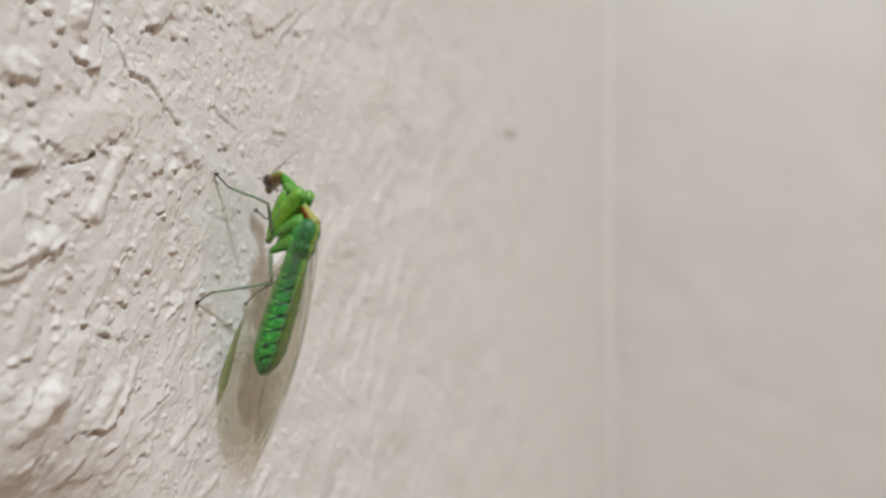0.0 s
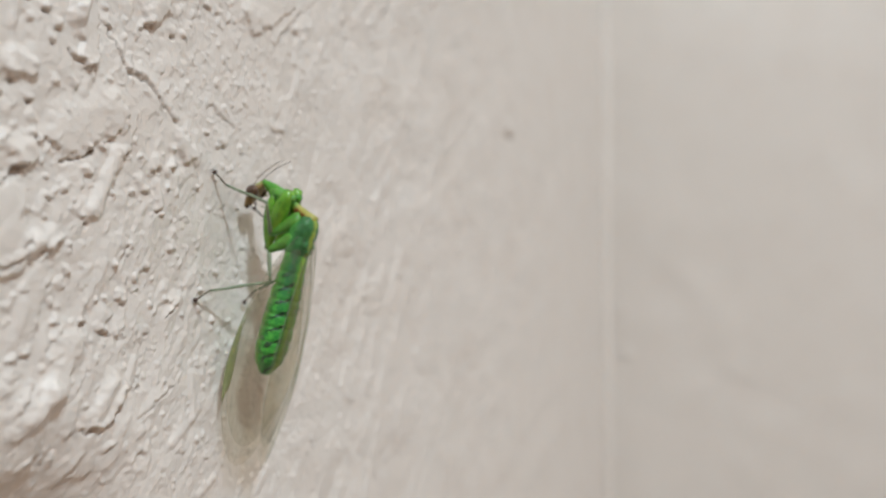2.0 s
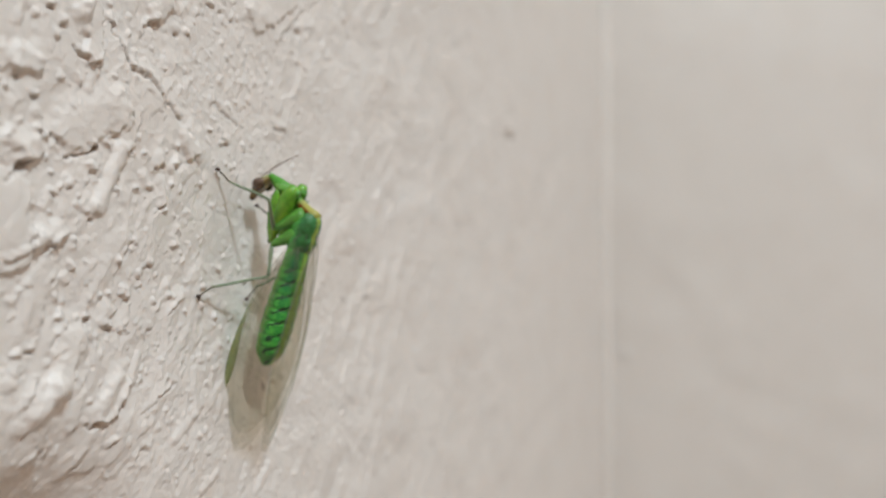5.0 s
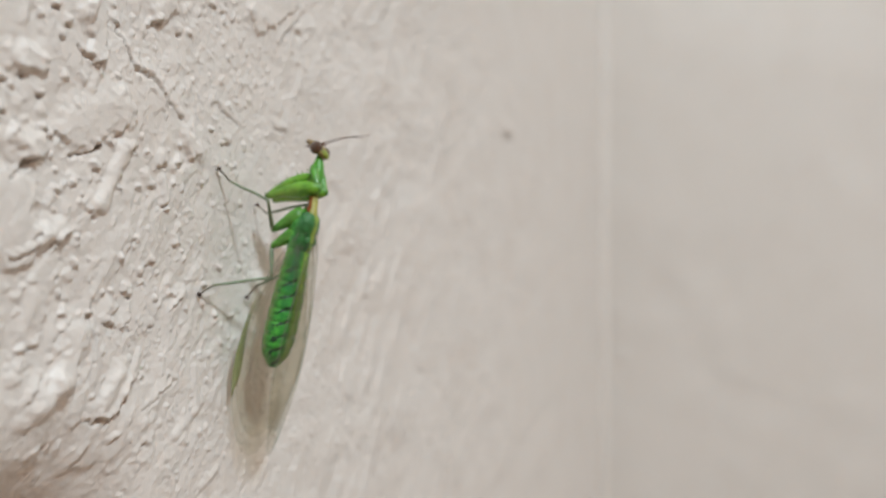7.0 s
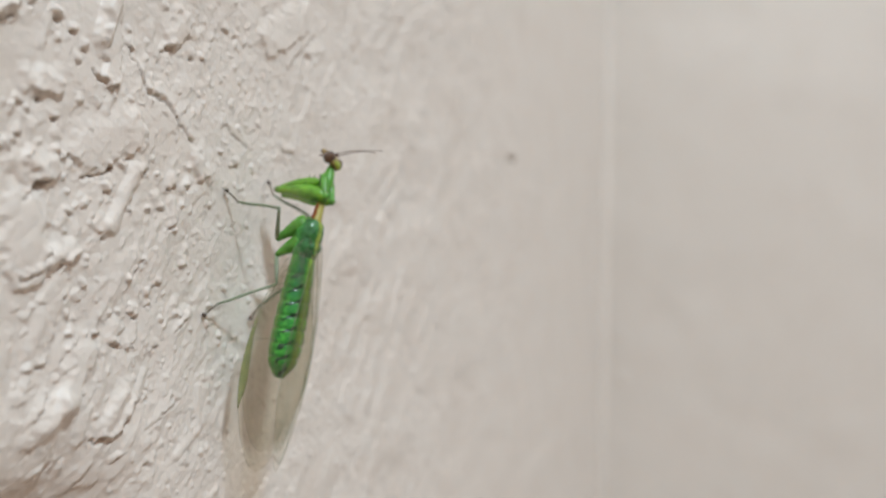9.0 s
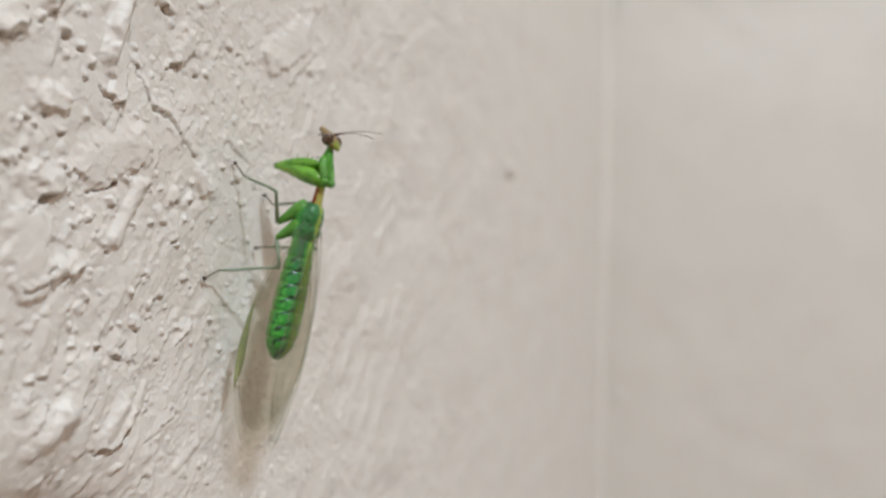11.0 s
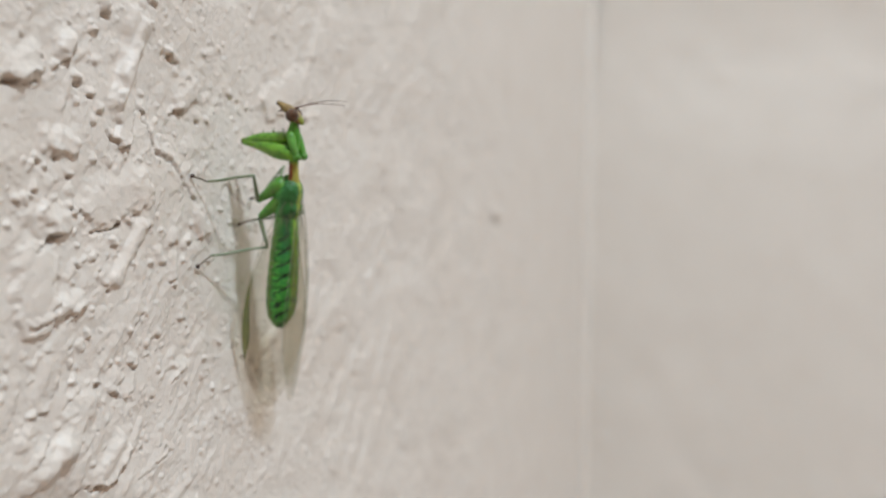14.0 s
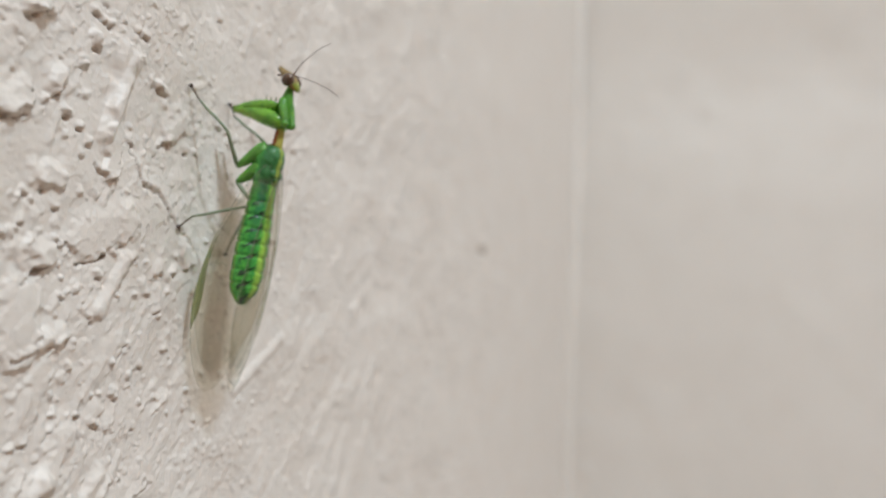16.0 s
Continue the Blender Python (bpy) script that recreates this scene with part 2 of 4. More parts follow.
def ball(bm, centre, rx, ry, rz, u=16, v=12):
    m = Matrix.Translation(centre) @ Matrix.Diagonal((rx, ry, rz, 1))
    bmesh.ops.create_uvsphere(bm, u_segments=u, v_segments=v, radius=1.0, matrix=m)
    return bm


def box(bm, x0, x1, y0, y1, z0, z1):
    m = Matrix.Translation(((x0 + x1) / 2, (y0 + y1) / 2, (z0 + z1) / 2)) @ Matrix.Diagonal((x1 - x0, y1 - y0, z1 - z0, 1))
    bmesh.ops.create_cube(bm, size=1.0, matrix=m)
    return bm


# ---- the rough plaster wall (millimetres along x and z, relief towards the room) ----
def lattice(i, j, seed):
    h = i * 374761393 + j * 668265263 + seed * 974711
    h = (h ^ (h >> 13)) * 1274126177 & 0x7FFFFFFF
    return ((h ^ (h >> 16)) & 0xFFFF) / 65535.0


def swell(x, z, size, seed):
    """Smooth noise from 0 to 1 with lumps of that size."""
    x, z = x / size, z / size
    i, j = np.floor(x).astype(np.int64), np.floor(z).astype(np.int64)
    u, v = x - i, z - j
    u, v = u * u * u * (u * (u * 6 - 15) + 10), v * v * v * (v * (v * 6 - 15) + 10)
    a = lattice(i, j, seed) * (1 - u) + lattice(i + 1, j, seed) * u
    b = lattice(i, j + 1, seed) * (1 - u) + lattice(i + 1, j + 1, seed) * u
    return a * (1 - v) + b * v


def fade(x, lo, hi):
    t = np.clip((x - lo) / (hi - lo), 0, 1)
    return t * t * (3 - 2 * t)


def crumbs(x, z, cell, seed, share, low=0.25, high=0.6):
    """Rounded grains of paint, blunt above and undercut below, scattered one to a cell at most."""
    out = np.zeros_like(x)
    i0, j0 = np.floor(x / cell).astype(np.int64), np.floor(z / cell).astype(np.int64)
    for di in (-1, 0, 1):
        for dj in (-1, 0, 1):
            i, j = i0 + di, j0 + dj
            cx = (i + 0.1 + 0.8 * lattice(i, j, seed)) * cell
            cz = (j + 0.1 + 0.8 * lattice(i, j, seed + 1)) * cell
            r = cell * (low + (high - low) * lattice(i, j, seed + 2) ** 2)
            dz = z - cz
            dx = (x - cx) + 0.35 * dz * (lattice(i, j, seed + 3) - 0.3)
            d2 = (dx / r) ** 2 + (np.where(dz < 0, dz / (0.75 * r), dz / (1.35 * r))) ** 2
            dome = np.sqrt(np.clip(1 - d2, 0, 1)) * r * (lattice(i, j, seed + 4) < share)
            out = np.maximum(out, dome)
    return out


def reach(x, z, x0, z0, x1, z1):
    """How far each place lies from a straight stroke."""
    ax, az = x1 - x0, z1 - z0
    t = np.clip(((x - x0) * ax + (z - z0) * az) / (ax * ax + az * az + 1e-9), 0, 1)
    return np.hypot(x - x0 - t * ax, z - z0 - t * az)


class Plaster:
    """The relief of the wall, built up stroke by stroke."""

    def __init__(self, xs, zs):
        self.xs, self.zs = xs, zs
        self.x, self.z = x, z = np.meshgrid(xs, zs)
        self.rx = x + 0.7 * (swell(x, z, 0.9, 71) - 0.5) + 0.35 * (swell(x, z, 0.42, 73) - 0.5)
        self.rz = z + 0.7 * (swell(x, z, 0.8, 72) - 0.5) + 0.35 * (swell(x, z, 0.4, 74) - 0.5)
        self.sx = x + 0.34 * (swell(x, z, 0.75, 75) - 0.5) + 0.30 * (swell(x, z, 0.36, 78) - 0.5)
        self.sz = z + 0.34 * (swell(x, z, 0.65, 76) - 0.5) + 0.30 * (swell(x, z, 0.33, 79) - 0.5)
        self.worn = swell(x, z, 0.6, 77)
        self.h = np.zeros_like(x)
        self.smooth = np.zeros_like(x)
        self.dirt_shade = np.zeros_like(x)

    def near(self, x0, z0, x1, z1, margin):
        """The part of the grids round a stroke."""
        ax, bx = np.searchsorted(self.xs, (min(x0, x1) - margin, max(x0, x1) + margin))
        az, bz = np.searchsorted(self.zs, (min(z0, z1) - margin, max(z0, z1) + margin))
        return slice(az, bz), slice(ax, bx)

    def coat(self):
        """The trowelled coat: swells, slanting smears with torn lower rims, grains and pinholes."""
        x, z = self.x, self.z
        u, v = 0.80 * z + 0.60 * x, 0.80 * x - 0.60 * z
        wx, wz = x + 1.2 * (swell(x, z, 2.3, 5) - 0.5), z + 1.2 * (swell(x, z, 2.0, 6) - 0.5)
        wu, wv = 0.80 * wz + 0.60 * wx, 0.80 * wx - 0.60 * wz
        self.h += 0.40 * (swell(x, z, 9.0, 1) - 0.5) + 0.18 * (swell(x, z, 4.2, 2) - 0.5) + 0.08 * (swell(x, z, 2.0, 7) - 0.5)
        smear = 0.6 * swell(wu / 2.6, wv, 1.7, 3) + 0.4 * swell(wu / 1.8, wv, 0.9, 4)
        self.h += 0.12 * fade(smear, 0.40, 0.72) * fade(swell(x, z, 6.0, 9), 0.30, 0.6)
        plate = 0.65 * swell(wx, wz, 3.4, 11) + 0.35 * swell(wx, wz, 1.4, 12)
        self.h += 0.08 * fade(plate, 0.40, 0.78)
        self.smooth = np.maximum(self.smooth, 0.75 * fade(plate, 0.55, 0.64))
        self.h += 0.07 * (swell(u / 3.0, v, 0.8, 13) - 0.5)
        # slanting brush streaks farther along
        streak = swell((0.85 * z + 0.5 * x) / 1.9, 0.85 * x - 0.5 * z, 2.3, 95)
        self.h += 0.17 * fade(streak, 0.42, 0.85) * fade(x, 70.0, 92.0) * fade(x, 190.0, 110.0)
        # long soft runs of paint, lower down
        along, beside = 0.93 * wz + 0.37 * wx, 0.93 * wx - 0.37 * wz
        runs = crumbs(beside, along / 2.3, 2.3, 80, 0.62, 0.25, 0.52)
        low = fade(x, 62.0, 52.0) * fade(z, 6.0, -2.0)
        self.h += 0.14 * runs * low
        self.smooth = np.maximum(self.smooth, 0.6 * fade(runs, 0.1, 0.6) * low)

    def grains(self):
        x, z = self.sx, self.sz
        rough = 1 - 0.8 * self.smooth
        self.h += rough * (0.30 * crumbs(x, z, 2.3, 20, 0.14, 0.10, 0.24) + (0.5 + 0.5 * fade(np.abs(z), 14.0, 6.0) * fade(x, 90.0, 60.0)) * crumbs(x, z, 1.15, 30, 0.40, 0.12, 0.33) + 0.58 * crumbs(x, z, 0.72, 40, 0.36, 0.14, 0.36))
        holes = 0.8 * crumbs(x, z, 2.6, 50, 0.08, 0.06, 0.12) + 0.8 * crumbs(x, z, 1.3, 60, 0.06, 0.08, 0.15)
        self.h -= rough * 0.5 * holes
        # fine tooth of the paint
        self.h += (0.35 + 0.65 * rough) * (0.085 * (swell(x, z, 0.55, 90) - 0.5) + 0.06 * (swell(x, z, 0.3, 91) - 0.5))

    def daub(self, x0, z0, x1, z1, r, rise, rim=0.35):
        """A raised smear of paint with a blunt rim."""
        w = self.near(x0, z0, x1, z1, r + 2.5)
        d = reach(self.rx[w], self.rz[w], x0, z0, x1, z1)
        above = fade((self.rz[w] - (z0 + z1) / 2) - 0.4 * (self.rx[w] - (x0 + x1) / 2), -0.6 * r, 0.9 * r)
        rim = rim + above * 1.1
        k = fade(d, r + rim * 0.5, r - rim * 0.5)
        crown = rise * (0.75 + 0.25 * np.sqrt(np.clip(1 - (d / (r + 0.3)) ** 2, 0, 1)))
        self.h[w] += k * crown
        self.smooth[w] = np.maximum(self.smooth[w], k)

    def ridge(self, x0, z0, x1, z1, r, rise):
        """A rounded run of paint."""
        w = self.near(x0, z0, x1, z1, r + 1.5)
        d = reach(0.6 * self.x[w] + 0.4 * self.sx[w], 0.6 * self.z[w] + 0.4 * self.sz[w], x0, z0, x1, z1)
        k = np.clip(1 - (d / (1.15 * r)) ** 2, 0, 1) ** 1.2
        self.h[w] += rise * k
        self.smooth[w] = np.maximum(self.smooth[w], fade(d, r, 0.7 * r))

    def lump(self, x0, z0, r, rise):
        """A single grain or blob of paint, steep below."""
        w = self.near(x0, z0, x0, z0, 2.0 * r + 0.6)
        dx, dz = self.sx[w] - x0, self.sz[w] - z0
        d2 = (dx / (1.2 * r)) ** 2 + np.where(dz < 0, dz / (0.85 * r), dz / (1.5 * r)) ** 2
        self.h[w] += 0.62 * rise * np.clip(1 - d2, 0, 1) ** 0.7

    def crack(self, width, depth, *pts, soil_shade=0.5):
        """A torn edge: a groove, with the paint above it standing a little proud."""
        for k in range(0, len(pts) - 2, 2):
            w = self.near(*pts[k:k + 4], 3.5 * width + 0.6)
            rim = width * (0.25 + 1.0 * self.worn[w])
            d = reach(self.sx[w], self.sz[w], *pts[k:k + 4])
            above = reach(self.sx[w], self.sz[w] - 1.3 * width, *pts[k:k + 4])
            self.h[w] += 0.35 * depth * fade(above, 2.0 * width, 0.2 * width)
            self.h[w] -= 0.62 * depth * fade(d, rim, 0.2 * rim)
            # colour for the groove: dirt in some, painted shade in the rest
            self.dirt_shade[w] = np.maximum(self.dirt_shade[w], soil_shade * fade(d, 0.9 * rim, 0.1 * rim))

    def pit(self, r, depth, *pts, soil_shade=0.45):
        for k in range(0, len(pts), 2):
            w = self.near(pts[k], pts[k + 1], pts[k], pts[k + 1], 4.0 * r + 0.6)
            d = np.hypot((self.sx[w] - pts[k]) / 1.5, (self.sz[w] - pts[k + 1]) * 1.2)
            self.h[w] -= 0.6 * depth * fade(d, r, 0.2 * r)
            # dirt in the browner holes, shade painted into the others
            self.dirt_shade[w] = np.maximum(self.dirt_shade[w], soil_shade * fade(d, 0.9 * r, 0.2 * r))
            # the lip of paint that hangs over the hole
            lip = np.hypot((self.sx[w] - pts[k]) / 1.4, self.sz[w] - pts[k + 1] - 1.4 * r)
            self.h[w] += 0.35 * depth * fade(lip, 1.7 * r, 0.1 * r)


def spaced(lo, hi, fine_lo, fine_hi, step, grow, most):
    """Coordinates that lie close together between fine_lo and fine_hi and ever wider apart outside."""
    mid = list(np.arange(fine_lo, fine_hi, step))
    up, s = [fine_hi], step
    while up[-1] + s * grow < hi:
        s = min(s * grow, most(up[-1]))
        up.append(up[-1] + s)
    up.append(hi)
    down, s = [], step
    last = fine_lo
    while last - s * grow > lo:
        s = min(s * grow, most(last))
        last -= s
        down.append(last)
    down.append(lo)
    return np.array(down[::-1] + mid + up)


def sheet(name, px, py, pz):
    """A mesh from three grids of coordinates in metres."""
    rows, cols = px.shape
    verts = np.stack([px, py, pz], -1).reshape(-1, 3)
    k = np.arange(rows * cols).reshape(rows, cols)
    quads = np.stack([k[:-1, :-1], k[:-1, 1:], k[1:, 1:], k[1:, :-1]], -1).reshape(-1, 4)
    mesh = bpy.data.meshes.new(name)
    mesh.vertices.add(len(verts))
    mesh.vertices.foreach_set("co", verts.ravel())
    mesh.loops.add(quads.size)
    mesh.loops.foreach_set("vertex_index", quads.ravel().astype(np.int32))
    mesh.polygons.add(len(quads))
    mesh.polygons.foreach_set("loop_start", np.arange(0, quads.size, 4, dtype=np.int32))
    mesh.update(calc_edges=True)
    mesh.validate()
    mesh.shade_smooth()
    return mesh


CORNER = 360.5  # the corner with the next wall


def rough_wall():
    xs = spaced(-1800, CORNER, 36.0, 88.0, 0.14, 1.010, lambda a: 1.6 if a > 0 else 60)
    zs = spaced(-900, 2000, -27.0, 44.0, 0.14, 1.03, lambda a: 1.5 if abs(a) < 170 else 60)
    p = Plaster(xs, zs)
    x, z = p.x, p.z
    p.coat()
    # shade put into the shape: the coat falls away low down
    p.h -= 0.047 * np.clip(-11.5 - z, 0, 12) ** 2 * fade(x, 57.0, 43.0)
    # the drip, the big flat daub and the long runs
    p.daub(50.4, 24.0, 50.2, 13.7, 0.95, 0.42, 0.3)
    p.daub(47.9, 7.5, 52.2, 9.4, 1.7, 0.30, 0.7)
    p.daub(52.4, 10.3, 53.4, 7.4, 1.2, 0.16, 0.5)
    p.ridge(53.0, 6.3, 50.1, 1.6, 0.75, 0.42)
    p.ridge(51.8, 23.7, 48.9, 16.3, 0.8, 0.46)
    p.daub(41.7, 1.9, 42.1, -1.2, 1.9, 0.40, 0.5)
    p.ridge(44.5, -0.8, 46.1, -0.2, 0.9, 0.4)
    p.daub(47.5, -8.0, 46.3, -11.5, 1.2, 0.30, 0.7)
    p.daub(50.8, -14.4, 52.4, -12.7, 1.1, 0.32, 0.3)
    p.ridge(44.2, -13.1, 45.5, -11.8, 1.1, 0.4)
    p.ridge(62.0, -13.0, 61.9, -17.1, 0.5, 0.16)
    p.ridge(61.9, -17.1, 58.9, -18.6, 0.5, 0.12)
    p.daub(59.5, 20.5, 57.6, 18.6, 1.0, 0.35, 0.5)
    p.daub(74.0, 22.6, 81.0, 27.2, 1.9, 0.30, 0.4)
    p.daub(61.2, 8.0, 61.9, 7.4, 1.0, 0.35, 0.4)
    p.daub(42.4, 11.7, 44.2, 11.7, 0.8, 0.40, 0.4)
    p.daub(42.7, 6.1, 44.2, 5.7, 0.9, 0.36, 0.4)
    p.ridge(43.5, 19.8, 43.0, 18.7, 0.8, 0.45)
    p.daub(36.9, 15.9, 39.8, 17.1, 1.1, 0.40, 0.3)
    p.ridge(47.0, 24.4, 47.2, 23.7, 0.55, 0.4)
    p.ridge(72.9, -5.9, 82.7, -0.2, 0.8, 0.32)
    p.daub(39.5, 24.6, 41.2, 24.4, 0.9, 0.4, 0.3)
    # fingers, plates and runs of paint
    p.daub(41.3, 5.7, 43.0, 5.1, 0.85, 0.22, 0.5)
    p.daub(44.0, -1.0, 44.7, -0.6, 0.56, 0.26, 0.35)
    p.daub(46.1, -1.0, 46.7, -0.6, 0.38, 0.30, 0.35)
    p.daub(62.4, 8.2, 62.6, 7.7, 1.47, 0.19, 0.6)
    p.daub(48.3, -8.8, 46.2, -11.5, 1.02, 0.19, 0.8)
    p.daub(50.9, -7.1, 51.1, -6.7, 0.67, 0.26, 0.5)
    p.ridge(45.0, 1.5, 45.7, 2.7, 0.33, 0.18)
    p.ridge(45.6, -11.3, 43.6, -14.0, 0.57, 0.18)
    p.ridge(52.8, -11.3, 50.0, -14.4, 0.77, 0.19)
    p.ridge(65.2, -23.5, 62.8, -24.5, 0.48, 0.18)
    p.ridge(74.7, -25.4, 72.3, -27.4, 0.54, 0.21)
    p.ridge(57.7, 4.2, 58.0, 2.5, 0.49, 0.27)
    p.ridge(55.5, 4.4, 55.9, 3.6, 0.62, 0.24)
    p.ridge(57.4, 6.2, 57.0, 5.4, 0.64, 0.21)
    p.ridge(60.1, 6.2, 59.1, 5.3, 0.56, 0.21)
    p.ridge(51.3, -2.4, 49.3, -5.4, 0.35, 0.11)
    p.ridge(54.7, -10.6, 52.4, -13.9, 0.47, 0.09)
    p.ridge(60.8, -9.4, 58.5, -12.1, 0.51, 0.08)
    p.ridge(43.5, -5.0, 42.8, -7.3, 0.55, 0.12)
    p.ridge(70.2, -12.7, 67.2, -16.8, 0.51, 0.06)
    p.ridge(43.4, 16.4, 43.2, 12.0, 0.28, 0.07)
    p.ridge(54.9, 18.8, 55.4, 17.0, 0.47, 0.12)
    p.ridge(59.2, 16.4, 59.7, 14.5, 0.50, 0.09)
    p.ridge(88.4, -3.4, 86.2, -8.1, 0.55, 0.12)
    p.ridge(95.0, -4.3, 92.5, -10.0, 0.59, 0.12)
    p.ridge(103.8, -3.8, 100.5, -7.6, 0.63, 0.15)
    p.ridge(113.1, -4.9, 109.8, -11.5, 0.68, 0.15)
    p.ridge(101.3, 1.8, 99.4, -1.3, 0.62, 0.12)
    p.ridge(96.8, -9.3, 94.6, -13.2, 0.60, 0.15)
    p.ridge(88.6, -12.5, 85.6, -16.2, 0.55, 0.12)
    p.ridge(121.8, -0.5, 119.3, -6.9, 0.73, 0.12)
    p.ridge(70.3, 34.4, 69.3, 31.0, 0.56, 0.15)
    p.ridge(44.1, 17.3, 43.2, 14.4, 0.39, 0.12)
    p.ridge(50.4, 12.3, 49.6, 10.7, 0.38, 0.12)
    p.ridge(86.2, 38.1, 83.9, 31.3, 0.73, 0.15)
    p.daub(42.9, 19.1, 43.6, 19.8, 0.70, 0.26, 0.4)
    p.daub(62.1, 31.4, 64.3, 30.5, 0.70, 0.15, 0.6)
    p.daub(38.4, 15.9, 40.2, 16.1, 0.65, 0.24, 0.3)
    p.daub(39.7, 23.8, 41.0, 24.5, 0.67, 0.22, 0.4)
    p.grains()
    # single grains, torn edges and holes
    p.lump(49.6, 4.6, 0.35, 0.32)
    p.lump(46.9, -3.8, 0.46, 0.35)
    p.lump(53.2, -5.4, 0.46, 0.37)
    p.lump(49.2, 1.6, 0.70, 0.35)
    p.lump(47.4, 3.4, 0.25, 0.23)
    p.lump(47.0, 3.7, 0.21, 0.19)
    p.lump(49.2, 3.7, 0.22, 0.20)
    p.lump(51.7, -17.2, 0.41, 0.33)
    p.lump(53.4, -17.8, 0.28, 0.22)
    p.lump(44.4, 9.5, 0.28, 0.23)
    p.lump(44.7, 7.1, 0.28, 0.23)
    p.lump(43.5, 7.4, 0.28, 0.19)
    p.lump(43.9, 7.0, 0.20, 0.16)
    p.lump(46.5, 14.2, 0.42, 0.21)
    p.lump(42.7, 10.7, 0.55, 0.33)
    p.lump(51.7, 6.5, 0.36, 0.29)
    p.lump(43.5, -3.9, 0.28, 0.19)
    p.lump(42.3, -4.8, 0.31, 0.19)
    p.lump(46.2, -5.5, 0.21, 0.17)
    p.lump(44.8, -6.5, 0.24, 0.17)
    p.lump(60.3, 3.5, 0.31, 0.24)
    p.lump(59.6, -1.4, 0.51, 0.30)
    p.lump(61.6, 1.2, 0.42, 0.21)
    p.lump(60.0, -6.2, 0.46, 0.23)
    p.lump(59.8, -0.1, 0.41, 0.20)
    p.lump(45.6, -9.3, 0.33, 0.20)
    p.lump(41.7, -9.1, 0.27, 0.16)
    p.lump(56.1, -3.0, 0.39, 0.19)
    p.lump(57.1, -7.0, 0.34, 0.17)
    p.lump(58.6, -4.9, 0.35, 0.17)
    p.lump(53.7, -3.6, 0.28, 0.20)
    p.lump(54.7, -8.2, 0.28, 0.17)
    p.lump(49.2, -1.0, 0.22, 0.17)
    p.lump(51.6, 0.3, 0.32, 0.16)
    p.lump(48.4, 3.5, 0.17, 0.15)
    p.lump(46.7, 11.5, 0.21, 0.17)
    p.lump(50.6, 12.0, 0.31, 0.22)
    p.lump(48.1, 11.6, 0.21, 0.17)
    p.lump(46.8, 10.6, 0.25, 0.15)
    p.lump(44.9, 12.0, 0.41, 0.24)
    p.lump(41.0, 10.0, 0.34, 0.24)
    p.lump(41.1, 7.9, 0.30, 0.21)
    p.lump(42.0, 9.7, 0.23, 0.16)
    p.lump(60.6, 19.8, 0.82, 0.33)
    p.lump(61.9, 17.8, 0.42, 0.25)
    p.lump(65.9, 21.8, 0.49, 0.25)
    p.lump(63.2, 15.8, 0.37, 0.22)
    p.lump(70.5, 18.7, 0.35, 0.21)
    p.lump(72.0, 22.9, 0.41, 0.21)
    p.lump(69.3, 21.2, 0.46, 0.23)
    p.lump(62.4, 13.5, 0.31, 0.19)
    p.lump(60.7, 12.4, 0.31, 0.18)
    p.lump(66.0, 12.5, 0.44, 0.22)
    p.lump(62.0, 9.0, 0.36, 0.18)
    p.lump(67.9, 8.8, 0.45, 0.22)
    p.lump(55.7, 6.0, 0.43, 0.22)
    p.lump(58.3, 9.6, 0.30, 0.21)
    p.lump(56.9, 11.8, 0.24, 0.17)
    p.lump(58.1, 10.3, 0.25, 0.17)
    p.lump(74.3, 16.3, 0.42, 0.17)
    p.lump(83.0, 23.2, 0.66, 0.26)
    p.lump(85.8, 23.9, 0.68, 0.27)
    p.lump(95.4, 27.3, 0.67, 0.27)
    p.lump(88.8, 22.2, 0.70, 0.28)
    p.lump(82.3, 19.4, 0.53, 0.21)
    p.lump(90.4, 21.5, 0.57, 0.23)
    p.lump(96.8, 25.8, 0.75, 0.30)
    p.lump(57.4, -20.3, 0.44, 0.22)
    p.lump(57.9, -21.9, 0.45, 0.22)
    p.lump(54.1, -19.6, 0.42, 0.21)
    p.lump(51.4, -19.8, 0.45, 0.23)
    p.lump(49.3, -19.0, 0.35, 0.21)
    p.lump(55.1, -16.8, 0.43, 0.21)
    p.lump(57.0, -17.2, 0.34, 0.17)
    p.lump(53.1, -16.4, 0.28, 0.17)
    p.lump(60.1, -19.5, 0.61, 0.24)
    p.lump(44.5, -17.1, 0.49, 0.19)
    p.lump(42.5, -14.2, 0.63, 0.25)
    p.lump(41.8, -10.7, 0.77, 0.23)
    p.lump(42.5, -9.8, 0.55, 0.27)
    p.lump(46.8, 24.2, 0.56, 0.42)
    p.lump(45.9, 21.5, 0.36, 0.26)
    p.lump(44.4, 17.1, 0.44, 0.27)
    p.lump(52.4, 16.9, 0.40, 0.24)
    p.lump(50.3, 12.8, 0.48, 0.19)
    p.lump(40.8, 17.9, 0.34, 0.20)
    p.lump(42.3, 17.2, 0.34, 0.21)
    p.lump(38.8, 18.8, 0.24, 0.17)
    p.lump(39.4, 20.4, 0.29, 0.17)
    p.lump(42.2, 22.1, 0.26, 0.18)
    p.lump(42.4, 20.9, 0.26, 0.18)
    p.lump(44.3, 22.2, 0.27, 0.16)
    p.lump(45.5, 25.0, 0.37, 0.22)
    p.lump(52.6, 26.5, 0.45, 0.27)
    p.lump(55.6, 22.6, 0.57, 0.34)
    p.lump(54.3, 22.7, 0.31, 0.22)
    p.lump(56.7, 21.3, 0.32, 0.19)
    p.lump(54.9, 24.8, 0.36, 0.18)
